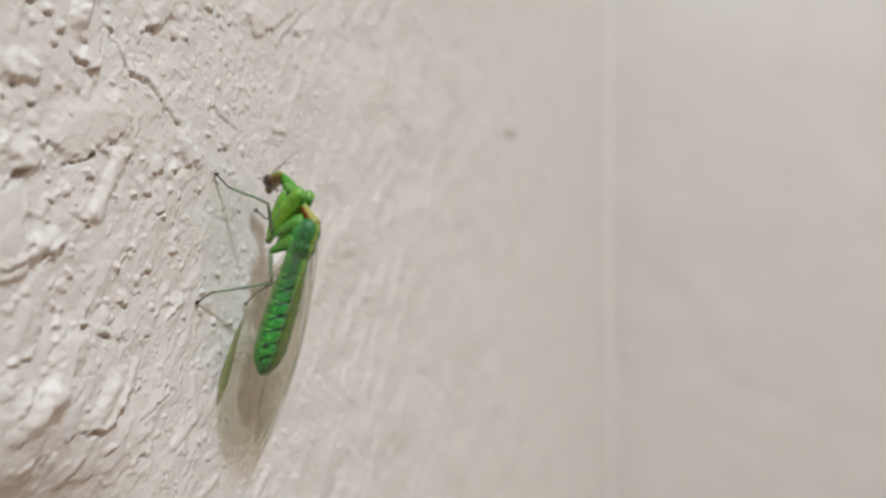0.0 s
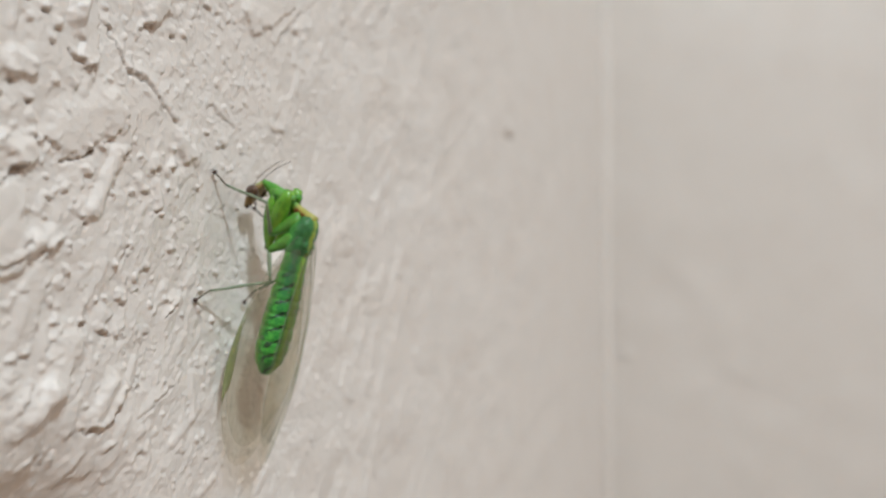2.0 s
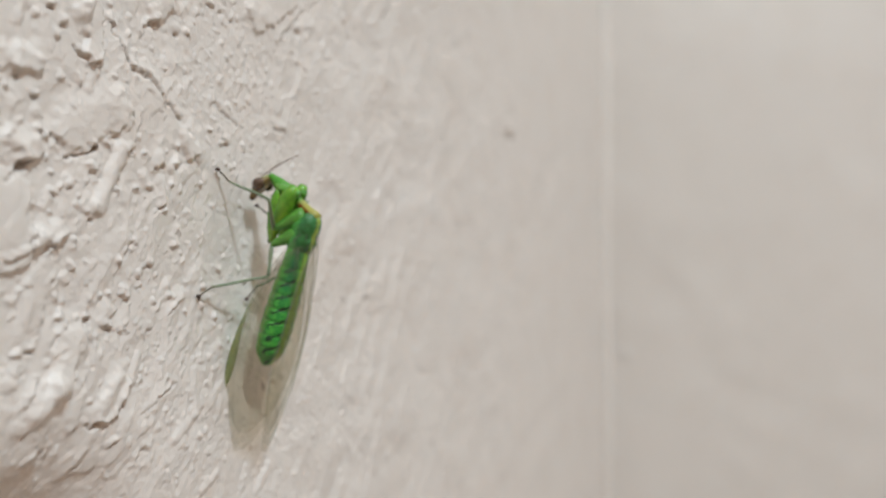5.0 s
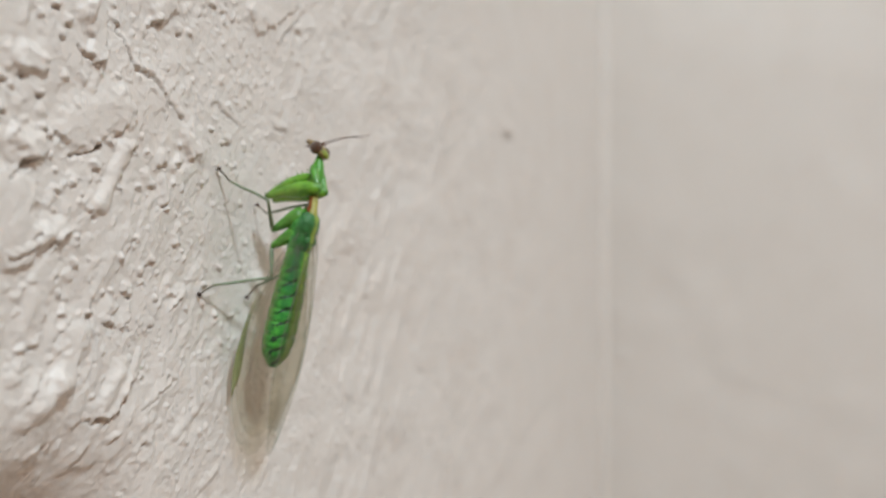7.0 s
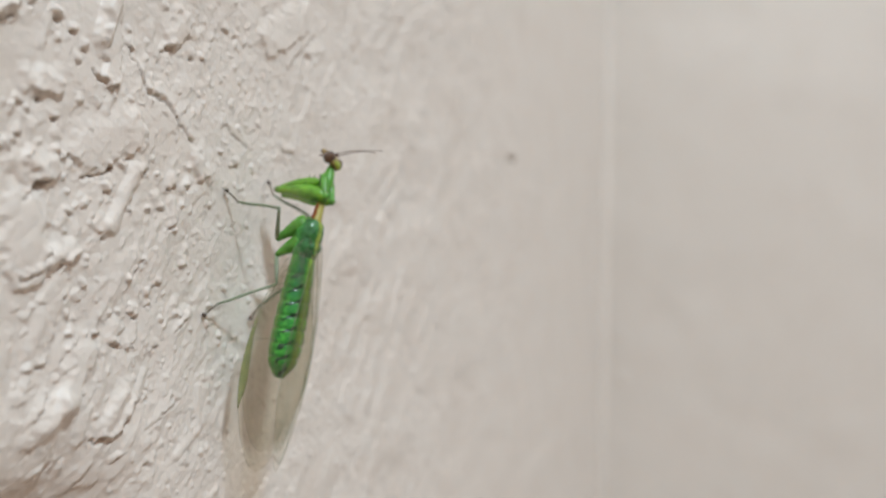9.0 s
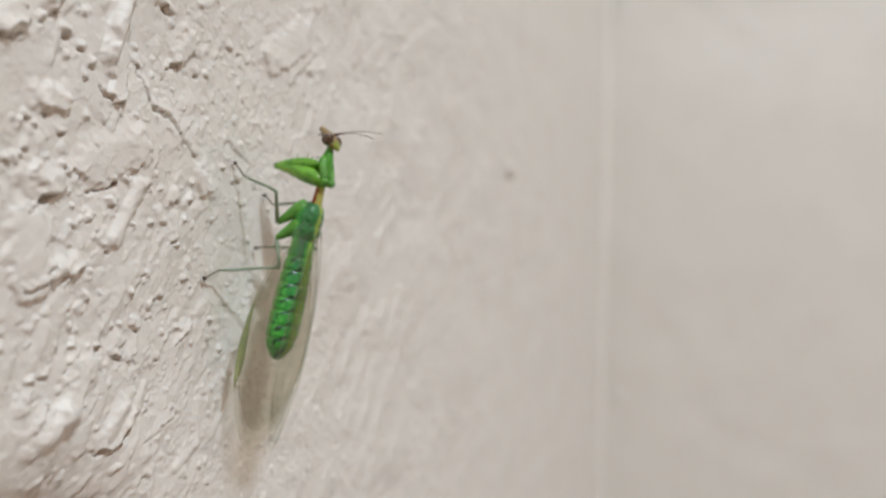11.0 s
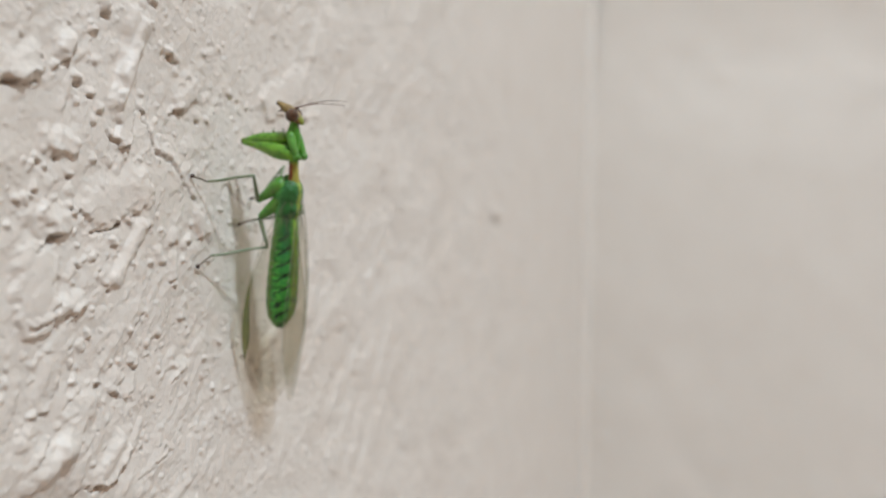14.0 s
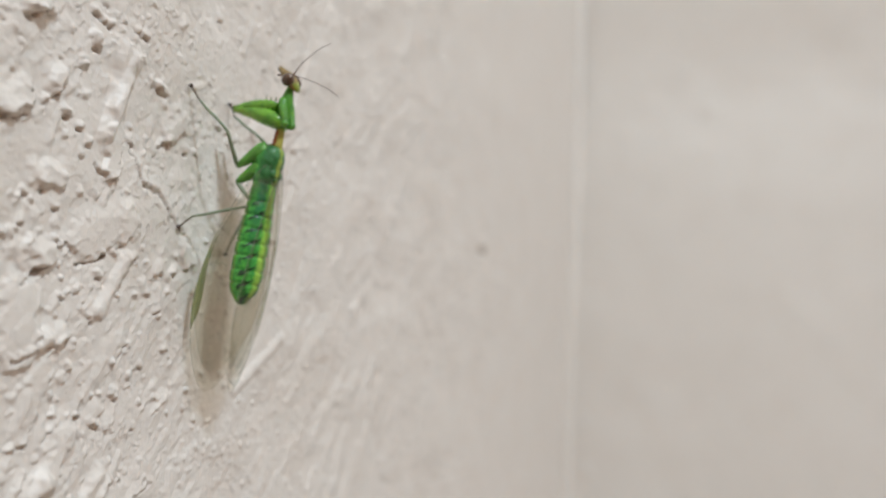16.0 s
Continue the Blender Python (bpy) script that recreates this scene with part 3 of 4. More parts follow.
    p.lump(58.0, 26.1, 0.38, 0.19)
    p.lump(64.3, 33.0, 0.53, 0.26)
    p.lump(58.1, 29.9, 0.49, 0.20)
    p.lump(73.7, 30.7, 0.52, 0.21)
    p.lump(46.1, 16.3, 0.36, 0.18)
    p.lump(47.2, 15.4, 0.41, 0.25)
    p.lump(38.5, 23.0, 0.33, 0.23)
    p.lump(37.4, 22.7, 0.32, 0.22)
    p.lump(43.6, 25.4, 0.27, 0.19)
    p.crack(0.27, 0.3, 41.5, 3.2, 42.2, 3.7, 42.9, 4.2, 44.0, 4.7, soil_shade=0.9)
    p.crack(0.23, 0.3, 41.2, -2.4, 42.0, -2.2, 43.0, -2.1, 43.6, -1.6, soil_shade=0.35)
    p.crack(0.24, 0.28, 43.3, -1.1, 43.8, -0.7, 44.3, -0.4, soil_shade=0.3)
    p.crack(0.24, 0.3, 45.0, -1.5, 45.7, -1.4, 47.0, -0.8, soil_shade=0.3)
    p.crack(0.23, 0.28, 53.2, -2.3, 53.7, -1.7, 54.2, -1.3, soil_shade=0.3)
    p.crack(0.25, 0.28, 58.7, -7.5, 59.3, -7.2, 60.0, -6.7, soil_shade=0.3)
    p.crack(0.17, 0.2, 49.3, -5.6, 49.0, -8.0, 49.6, -9.4, 49.3, -10.9, 48.6, -12.0, soil_shade=0.2)
    p.crack(0.28, 0.28, 53.2, -13.1, 52.7, -14.2, 51.8, -15.2, 50.9, -15.9, soil_shade=0.3)
    p.crack(0.26, 0.32, 49.1, -15.4, 49.9, -15.5, 50.6, -15.5, soil_shade=0.4)
    p.crack(0.20, 0.16, 59.3, -13.7, 57.3, -14.5, 55.1, -15.6, soil_shade=0.15)
    p.crack(0.28, 0.25, 44.3, -11.1, 43.6, -12.0, 42.8, -12.9, soil_shade=0.3)
    p.crack(0.25, 0.25, 45.5, -16.3, 44.6, -16.8, 43.7, -17.3, soil_shade=0.3)
    p.crack(0.22, 0.2, 49.3, -17.5, 48.7, -18.3, 47.7, -19.5, soil_shade=0.3)
    p.crack(0.22, 0.25, 50.4, -7.5, 51.1, -8.0, 51.8, -8.4, soil_shade=0.3)
    p.crack(0.20, 0.2, 58.0, 11.6, 58.3, 11.0, 58.5, 10.6, soil_shade=0.2)
    p.crack(0.21, 0.2, 46.2, -7.7, 46.0, -8.1, 45.4, -8.7, soil_shade=0.2)
    p.crack(0.29, 0.25, 55.9, 16.1, 56.4, 17.0, 57.6, 17.8, soil_shade=0.3)
    p.crack(0.19, 0.2, 55.2, 9.6, 54.9, 7.9, soil_shade=0.15)
    p.crack(0.20, 0.2, 44.7, -6.5, 44.4, -7.5, 44.1, -8.5, soil_shade=0.15)
    p.crack(0.21, 0.2, 47.8, -15.4, 48.5, -15.2, soil_shade=0.15)
    p.crack(0.20, 0.25, 42.8, -15.0, 43.4, -14.6, soil_shade=0.2)
    p.crack(0.26, 0.3, 48.2, 13.5, 48.9, 13.1, 49.9, 12.6, 50.8, 12.9, 51.3, 13.9, soil_shade=0.3)
    p.pit(0.34, 0.35, 41.3, 9.7, 41.1, 7.6, soil_shade=0.6)
    p.pit(0.29, 0.32, 45.8, -4.0, 43.5, -8.8, 59.3, -1.9, 56.0, -3.4, 48.9, -7.2, soil_shade=0.35)
    p.pit(0.25, 0.3, 46.0, 16.0, 47.4, 15.1, 46.6, 13.8, 61.9, 17.6, 52.3, 7.2, soil_shade=0.4)
    p.pit(0.29, 0.28, 55.9, 3.1, 57.7, 1.8, 57.0, 5.1, 59.6, 5.5, 49.5, 4.3, 47.4, 2.9, 44.9, 6.8, 51.7, -17.4, 55.4, -18.9, 54.9, -13.0, 58.2, -13.5, soil_shade=0.3)
    p.pit(0.63, 0.25, 101.5, -9.6, 95.6, -13.4, 82.3, 22.5, 85.5, 23.7, soil_shade=0.2)
    p.crack(0.35, 0.35, 36.5, 14.4, 37.8, 14.8, 39.3, 15.2, 40.6, 15.7, soil_shade=0.8)
    p.crack(0.33, 0.3, 39.5, 23.0, 40.1, 23.1, 41.4, 23.9, soil_shade=0.7)
    p.crack(0.28, 0.28, 46.7, 26.0, 47.6, 25.7, 48.6, 25.5, soil_shade=0.4)
    p.crack(0.25, 0.2, 51.0, 26.4, 51.8, 26.2, 53.0, 25.9, soil_shade=0.3)
    p.crack(0.30, 0.32, 42.8, 17.7, 43.5, 18.1, 44.1, 18.9, soil_shade=0.4)
    p.crack(0.21, 0.25, 42.1, 16.4, 42.4, 17.3, soil_shade=0.3)
    p.crack(0.36, 0.3, 54.5, 22.2, 55.5, 22.1, 56.7, 22.1, soil_shade=0.3)
    p.pit(0.37, 0.35, 47.1, 23.4, 44.5, 16.7, soil_shade=0.4)
    p.pit(0.23, 0.28, 46.0, 21.3, 38.9, 18.4, 40.8, 17.6, 37.5, 21.7, 43.4, 21.1, soil_shade=0.3)
    p.pit(0.32, 0.28, 57.6, 17.7, 64.3, 32.5, 46.1, 16.0, 47.3, 14.9, 47.9, 27.1, soil_shade=0.3)
    # the jagged crack and the torn rims
    p.crack(0.26, 0.26, 52.0, 16.7, 52.7, 16.1, 53.3, 15.1, 53.6, 14.4, 54.5, 13.5)
    p.crack(0.44, 0.28, 54.8, 13.1, 56.3, 13.0, 57.5, 12.5)
    p.crack(0.32, 0.20, 57.5, 12.4, 58.0, 11.6, 60.3, 10.0)
    p.pit(0.34, 0.28, 60.4, 9.9)
    p.crack(0.22, 0.30, 45.5, 7.0, 46.7, 6.2)
    p.crack(0.28, 0.30, 47.3, 5.2, 49.0, 5.6, 50.4, 6.6, soil_shade=1.0)
    p.crack(0.36, 0.15, 65.4, 12.3, 69.6, 10.4)
    p.crack(0.40, 0.28, 76.7, 11.1, 79.1, 10.7)
    p.crack(0.45, 0.25, 77.6, 20.3, 84.1, 25.6)
    p.pit(0.48, 0.40, 42.9, 10.5, 43.1, 4.4, soil_shade=1.0)
    p.pit(0.36, 0.42, 44.4, 9.3, 53.8, 6.3, 57.0, 17.6, 60.4, 17.4, soil_shade=0.7)
    p.pit(0.28, 0.34, 53.3, -6.0, 56.3, 3.3, 57.7, 1.9, 49.4, 0.5, 48.9, -7.1, 51.4, -8.1, 43.7, -8.8, 56.0, -8.7, 55.0, -18.6)
    p.pit(0.32, 0.34, 64.0, -21.4, 65.6, 21.4, 69.1, 20.8, 67.8, 8.3, 59.7, 5.4, 57.8, 5.2, 53.7, -1.4, 45.9, 2.4)
    p.pit(0.34, 0.38, 40.3, 23.3, 47.0, 26.1, 48.4, 25.5, 52.8, 26.1, 47.1, 23.0, 43.4, 18.0, 44.5, 16.6, 55.3, 22.2, 42.2, 17.1)
    p.pit(1.5, 1.2, 184.2, 22.4, 188.4, 22.4, soil_shade=0.9)
    y = -(p.h - 0.45) * fade(CORNER - x, 0.0, 6.0)
    mesh = sheet("wall_north", x * MM, y * MM, z * MM)
    bm = bmesh.new()
    bm.from_mesh(mesh)
    box(bm, -1.80, CORNER * MM, 0.004, 0.12, -0.90, 2.00)
    bm.to_mesh(mesh)
    bm.free()
    mesh.shade_smooth()
    grime_shade = np.zeros(len(mesh.vertices), dtype=np.float32)
    grime_shade[:p.dirt_shade.size] = p.dirt_shade.ravel()
    mesh.attributes.new("dirt_shade", "FLOAT", "POINT").data.foreach_set("value", grime_shade)
    mesh.materials.append(PAINT)
    return tagged(new("wall_north", mesh), "rough off-white painted plaster wall with drips and cracks", "wall", kind="structure")


def smooth_wall():
    ys = spaced(-2200, -0.5, -160.0, -1.0, 1.5, 1.05, lambda a: 60)
    zs = spaced(-900, 2000, -130.0, 200.0, 2.2, 1.05, lambda a: 60)
    y, z = np.meshgrid(ys, zs)
    h = 1.6 * (swell(y, z, 55.0, 80) - 0.5) + 0.5 * (swell(y, z, 14.0, 81) - 0.5) + 0.10 * (swell(y, z, 4.0, 82) - 0.5)
    h += 0.35 * crumbs(y, z, 16.0, 83, 0.35, 0.06, 0.16)
    # two added hollows, one along the corner, that shade and brighten the wall
    h -= 3.6 * np.exp(-((z - 122.0) / 40.0) ** 2 - ((y + 55.0) / 100.0) ** 2)
    h += 9.0 * (1 - np.exp(y / 40.0)) * fade(y, -900.0, -200.0)
    mesh = sheet("wall_east", (CORNER - h - 1.0) * MM, y * MM, z * MM)
    bm = bmesh.new()
    bm.from_mesh(mesh)
    box(bm, (CORNER + 2.5) * MM, CORNER * MM + 0.12, -2.2, 0.12, -0.90, 2.00)
    bm.to_mesh(mesh)
    bm.free()
    mesh.shade_smooth()
    mesh.materials.append(SMOOTH_PAINT)
    return tagged(new("wall_east", mesh), "smooth off-white painted wall beside the corner", "wall", kind="structure")


def corner_bead():
    """The strand of caulk that fills the corner, a little uneven."""
    run, out = Vector((1, -1, 0)).normalized(), Vector((-1, -1, 0)).normalized()
    sections = []
    for z in np.arange(-260, 300, 4.0):
        wide = 2.4 + 0.4 * noise.noise((0.0, 3.0, z * 0.03)) + 0.2 * noise.noise((5.0, 0.0, z * 0.11))
        sections.append((Vector((CORNER - 2.2, -1.4, float(z))), wide, 0.8, run, out))
    ob = new("trim", finish(rings(bmesh.new(), sections, 14), "trim", CAULK))
    return tagged(ob, "narrow bead of white caulk along the wall corner", "caulk", kind="structure")


def room():
    """Plain unseen walls, floor and ceiling that close the room behind the camera and warm the bounced light."""
    for name, size, mat, label in (
            ("wall_west", (-1920, -1800, -2200, 0, -900, 2000), ROOM_PAINT, "plain beige painted wall"),
            ("wall_south", (-1920, 480, -2320, -2200, -900, 2000), ROOM_PAINT, "plain beige painted wall"),
            ("floor", (-1920, 480, -2320, 120, -1020, -900), FLOOR_TILE, "plain beige floor"),
            ("ceiling", (-1920, 480, -2320, 120, 2000, 2120), CEILING_PAINT, "plain tan painted ceiling")):
        ob = new(name, finish(box(bmesh.new(), *size), name, mat, False))
        tagged(ob, label, name.split("_")[0], kind="structure")


rough_wall()
smooth_wall()
corner_bead()
room()


# ---- the mantidfly (millimetres; head towards +z, back towards -y, its right side towards +x) ----
NECK_AT = Vector((0.0, -0.5, 2.1))
HEAD_AT = 6.8
ELBOW = {s: Vector((0.58 * s, -0.75, 2.55)) for s in (-1, 1)}
ANKLE = 1.7  # length of a tarsus
LEGS = {  # hip, length of the femur, length of the tibia with the tarsus
    "mid_left": (Vector((-1.3, 2.8, -0.25)), 3.8, 6.1),
    "mid_right": (Vector((1.3, 2.8, -0.25)), 3.8, 6.1),
    "hind_left": (Vector((-1.4, 2.4, -1.85)), 3.1, 7.6),
    "hind_right": (Vector((1.4, 2.4, -1.85)), 3.1, 7.6),
}


def bow(a, b, sag, n=6):
    """Points from a to b, bent by sag."""
    a, b, sag = Vector(a), Vector(b), Vector(sag)
    return [a.lerp(b, k / n) + sag * (4 * (k / n) * (1 - k / n)) for k in range(n + 1)]


def make_abdomen(parent):
    sections = []
    n = 66
    for k in range(n + 1):
        t = k / n
        z = -1.5 - 12.05 * t
        w = 1.06 + 0.46 * math.sin(min(1.0, t * 1.25) * math.pi * 0.62)
        w *= (1 - max(0.0, (t - 0.72) / 0.28) ** 3.0 * 0.72)
        seg = ((z + 0.68) / 1.36) % 1.0
        w *= 1.0 - 0.13 * math.exp(-((min(seg, 1 - seg)) / 0.07) ** 2) * (t > 0.1)
        sections.append((z, 0.10 + 0.15 * t, w * 1.2, w * 0.98))
    end = sections[-1]
    sections.append((end[0] - 0.10, end[1], end[2] * 0.55, end[3] * 0.55))
    return part("abdomen", spindle(sections, 28), ABDOMEN, parent, "bright green abdomen with dark ticks and a yellow back line")


def make_thorax(parent):
    bm = spindle([(2.35, -0.3, 0.35, 0.35), (2.2, -0.3, 0.62, 0.6), (1.75, -0.2, 0.92, 0.95), (1.0, -0.05, 1.12, 1.16), (0.4, 0.0, 1.14, 1.2),
                  (0.05, 0.0, 1.03, 1.08), (-0.3, 0.0, 1.10, 1.16), (-0.9, 0.05, 1.10, 1.12), (-1.5, 0.1, 0.98, 1.0), (-2.0, 0.1, 0.8, 0.8), (-2.2, 0.1, 0.5, 0.5)], 24)
    bm.transform(Matrix.Diagonal((1.32, 1.14, 1.0, 1)))
    thorax = part("thorax", bm, THORAX, parent, "dark teal thorax with a yellow line along its back")
    # humps of the flight muscles on the back
    for z, r in ((1.05, 0.62), (-0.55, 0.6)):
        for s in (-1, 1):
            hump = bmesh.new()
            ball(hump, (0.45 * s, -0.72, z), 0.55, 0.6, r)
            part("flight_muscle_hump", hump, THORAX, thorax)
        plate = bmesh.new()
        ball(plate, (0.0, -1.0, z - 0.55), 0.34, 0.3, 0.38)
        part("back_plate", plate, THORAX, thorax)


def make_coxae(parent):
    for name, (hip, _, _) in LEGS.items():
        root = Vector((math.copysign(0.4, hip.x), 0.2, hip.z + (2.2 if name[0] == "m" else 1.95)))
        pts = bow(root, hip, (0, 0, 0.08))
        bm = tube(pts, (0.82, 0.90, 0.80, 0.66, 0.52, 0.40, 0.26), 14)
        part("coxa", bm, GREEN, parent, "stout green coxa")


def make_neck(parent):
    """Neck tube that widens towards the head, with both grasping forelegs folded under it."""
    neck = part("prothorax", spindle([(-0.5, 0, 0.58, 0.58), (0.0, 0, 0.58, 0.60), (0.6, 0, 0.50, 0.52), (1.6, 0, 0.45, 0.47), (2.6, 0, 0.46, 0.50), (3.4, 0, 0.52, 0.60),
                                      (4.3, 0, 0.62, 0.72), (5.1, -0.02, 0.56, 0.62), (5.7, -0.05, 0.42, 0.44), (6.1, -0.05, 0.32, 0.32), (6.4, -0.05, 0.24, 0.24)], 18),
                NECK, parent, "slender neck, rust red below and yellow above")
    for s in (-1, 1):
        top, elbow = Vector((0.45 * s, 0.15, 4.9)), ELBOW[s]
        coxa = tube(bow(top, elbow, (0.12 * s, 0.0, 0)), (0.38, 0.46, 0.46, 0.42, 0.38, 0.38, 0.32), 12)
        ball(coxa, elbow, 0.42, 0.44, 0.42, 12, 8)
        part("foreleg_coxa", coxa, GREEN, neck)
    return neck


def make_foreleg(parent, s):
    """The grasping femur from the elbow at the origin, with the tibia folded back along it."""
    knee, claw = Vector((0.05 * s, 6.1, 0.0)), Vector((0.0, 1.05, 1.62))
    bm = tube(bow((0, 0, 0), knee, (0, 0, 0.14), 9), (0.42, 0.66, 0.80, 0.86, 0.80, 0.70, 0.58, 0.48, 0.40, 0.34), 16, None, 0.95, Vector((0, 0, 1)))
    femur = part("foreleg_femur", bm, FEMUR, parent, "swollen leaf green grasping femur")
    tip = bmesh.new()
    ball(tip, knee + Vector((0, 0.06, 0.03)), 0.32, 0.36, 0.37, 12, 8)
    part("foreleg_knee", tip, KNEE, femur, "brownish green knee")
    tibia = tube(bow(knee + Vector((0, -0.05, 0.12)), claw, (0, 0.0, 0.06), 8), (0.28, 0.42, 0.52, 0.60, 0.62, 0.60, 0.54, 0.40, 0.14), 12, None, 0.75, Vector((0, 0, 1)))
    part("foreleg_tibia", tibia, FEMUR, femur)
    spines = bmesh.new()
    for k in range(7):
        root = knee * (0.24 + 0.1 * k) + Vector((0.1 * s, 0, 1.95 - 0.2 * k))
        tall = 0.75 if k in (2, 4) else 0.4
        tube([root, root + Vector((0, 0.06, tall * 0.5)), root + Vector((0, 0.1, tall))], (0.07, 0.05, 0.012), 6, spines)
    part("spine_row", spines, KNEE, femur, "short dark spines")
    return femur


def make_head(parent):
    """Triangular head: eyes at the sides, pointed mouth, two threadlike antennae."""
    bm = bmesh.new()
    rings(bm, [((0, y, z), w, h, Vector((1, 0, 0)), Vector((0, 0.35, 0.94)).normalized()) for y, z, w, h in (
        (-0.80, -0.36, 0.20, 0.28), (-0.66, -0.28, 0.48, 0.54), (-0.34, -0.08, 0.84, 0.78), (0.05, 0.10, 0.98, 0.84), (0.4, 0.28, 0.80, 0.74),
        (0.75, 0.50, 0.64, 0.64), (1.02, 0.70, 0.50, 0.52), (1.22, 0.85, 0.34, 0.38), (1.36, 0.95, 0.16, 0.2))], 18)
    bm.transform(Matrix.Scale(1.15, 4))
    feelers = []
    head = part("head", bm, HEAD, parent, "small brown triangular head with a yellow-green nape")
    for s in (-1, 1):
        eye = bmesh.new()
        ball(eye, (0.82 * s, 0.02, 0.02), 0.55, 0.66, 0.68, 20, 14)
        part("eye", eye, EYE, head, "glossy dark brown compound eye")
        jaw = tube([(0.16 * s, 1.25, 0.85), (0.16 * s, 1.5, 1.02), (0.06 * s, 1.72, 1.2)], (0.16, 0.13, 0.04), 8)
        part("mandible", jaw, DARK, head, "pointed brown jaw")
        palp = tube(bow((0.3 * s, 1.0, 0.45), (0.42 * s, 1.45, 0.35), (0.1 * s, 0.1, 0)), (0.09, 0.08, 0.08, 0.07, 0.07, 0.06, 0.03), 6)
        part("palp", palp, RUSTY, head)
        way = Vector((0.42 * s - 0.12, -5.0, 0.45 + 0.45 * s))
        root = Vector((0, 0, 0))
        pts = bow(root, root + way, (0.12 * s, -0.05, 0.35), 26)
        feeler = tube(pts, [0.10 if k < 2 else 0.045 * (1 - 0.5 * k / 26) * (1.12 if k % 2 else 0.9) for k in range(27)], 7)
        feelers.append((part("antenna", feeler, RUSTY, head, "thin beaded reddish-brown antenna"), Vector((0.18 * s, -0.12, 0.66))))
    return head, feelers


def wing_frame(s, hind):
    """Root, length, and the ways along and across a wing at rest (s: -1 left, 1 right)."""
    root = Vector((0.60 * s, -1.15 + 0.12 * hind, 0.7 - 1.5 * hind))
    along = Vector((0.05 if s > 0 else -0.015, 0.045, -1.0)).normalized()
    across = Vector((0.86 * s, 0.51, 0.0))
    across = (across - along * across.dot(along)).normalized()
    lean = Matrix.Rotation(radians(-18), 3, "Z")
    return lean @ root, 23.4 - 3.4 * hind, lean @ along, lean @ across


def wing_edge(t, hind):
    """Distance of the front edge and of the hind edge from the wing's axis."""
    front = 0.15 + (3.4 - 0.2 * hind) * math.sin(math.pi * min(1, t ** 0.85 * 0.80)) ** 0.9
    back = 0.15 + (2.6 + 0.1 * hind) * math.sin(math.pi * min(1, t ** 0.95 * 0.76)) ** 1.1
    tip = math.sqrt(max(0.0, 1 - max(0.0, (t - 0.55) / 0.45) ** 2.2))
    return front * tip, back * tip


def wing_spot(s, hind, t, v):
    """A place on the wing: t from root to tip, v from hind edge (0) to front edge (1)."""
    root, length, along, across = wing_frame(s, hind)
    front, back = wing_edge(t, hind)
    out = -back + (front + back) * v
    lift = along.cross(across) * s
    ripple = 0.10 * math.sin(7.0 * v + 3.0 * t) * math.sin(math.pi * v) + 0.45 * math.sin(math.pi * v) * math.sin(math.pi * min(1, t))
    return root + along * (length * t) + across * out + lift * ripple


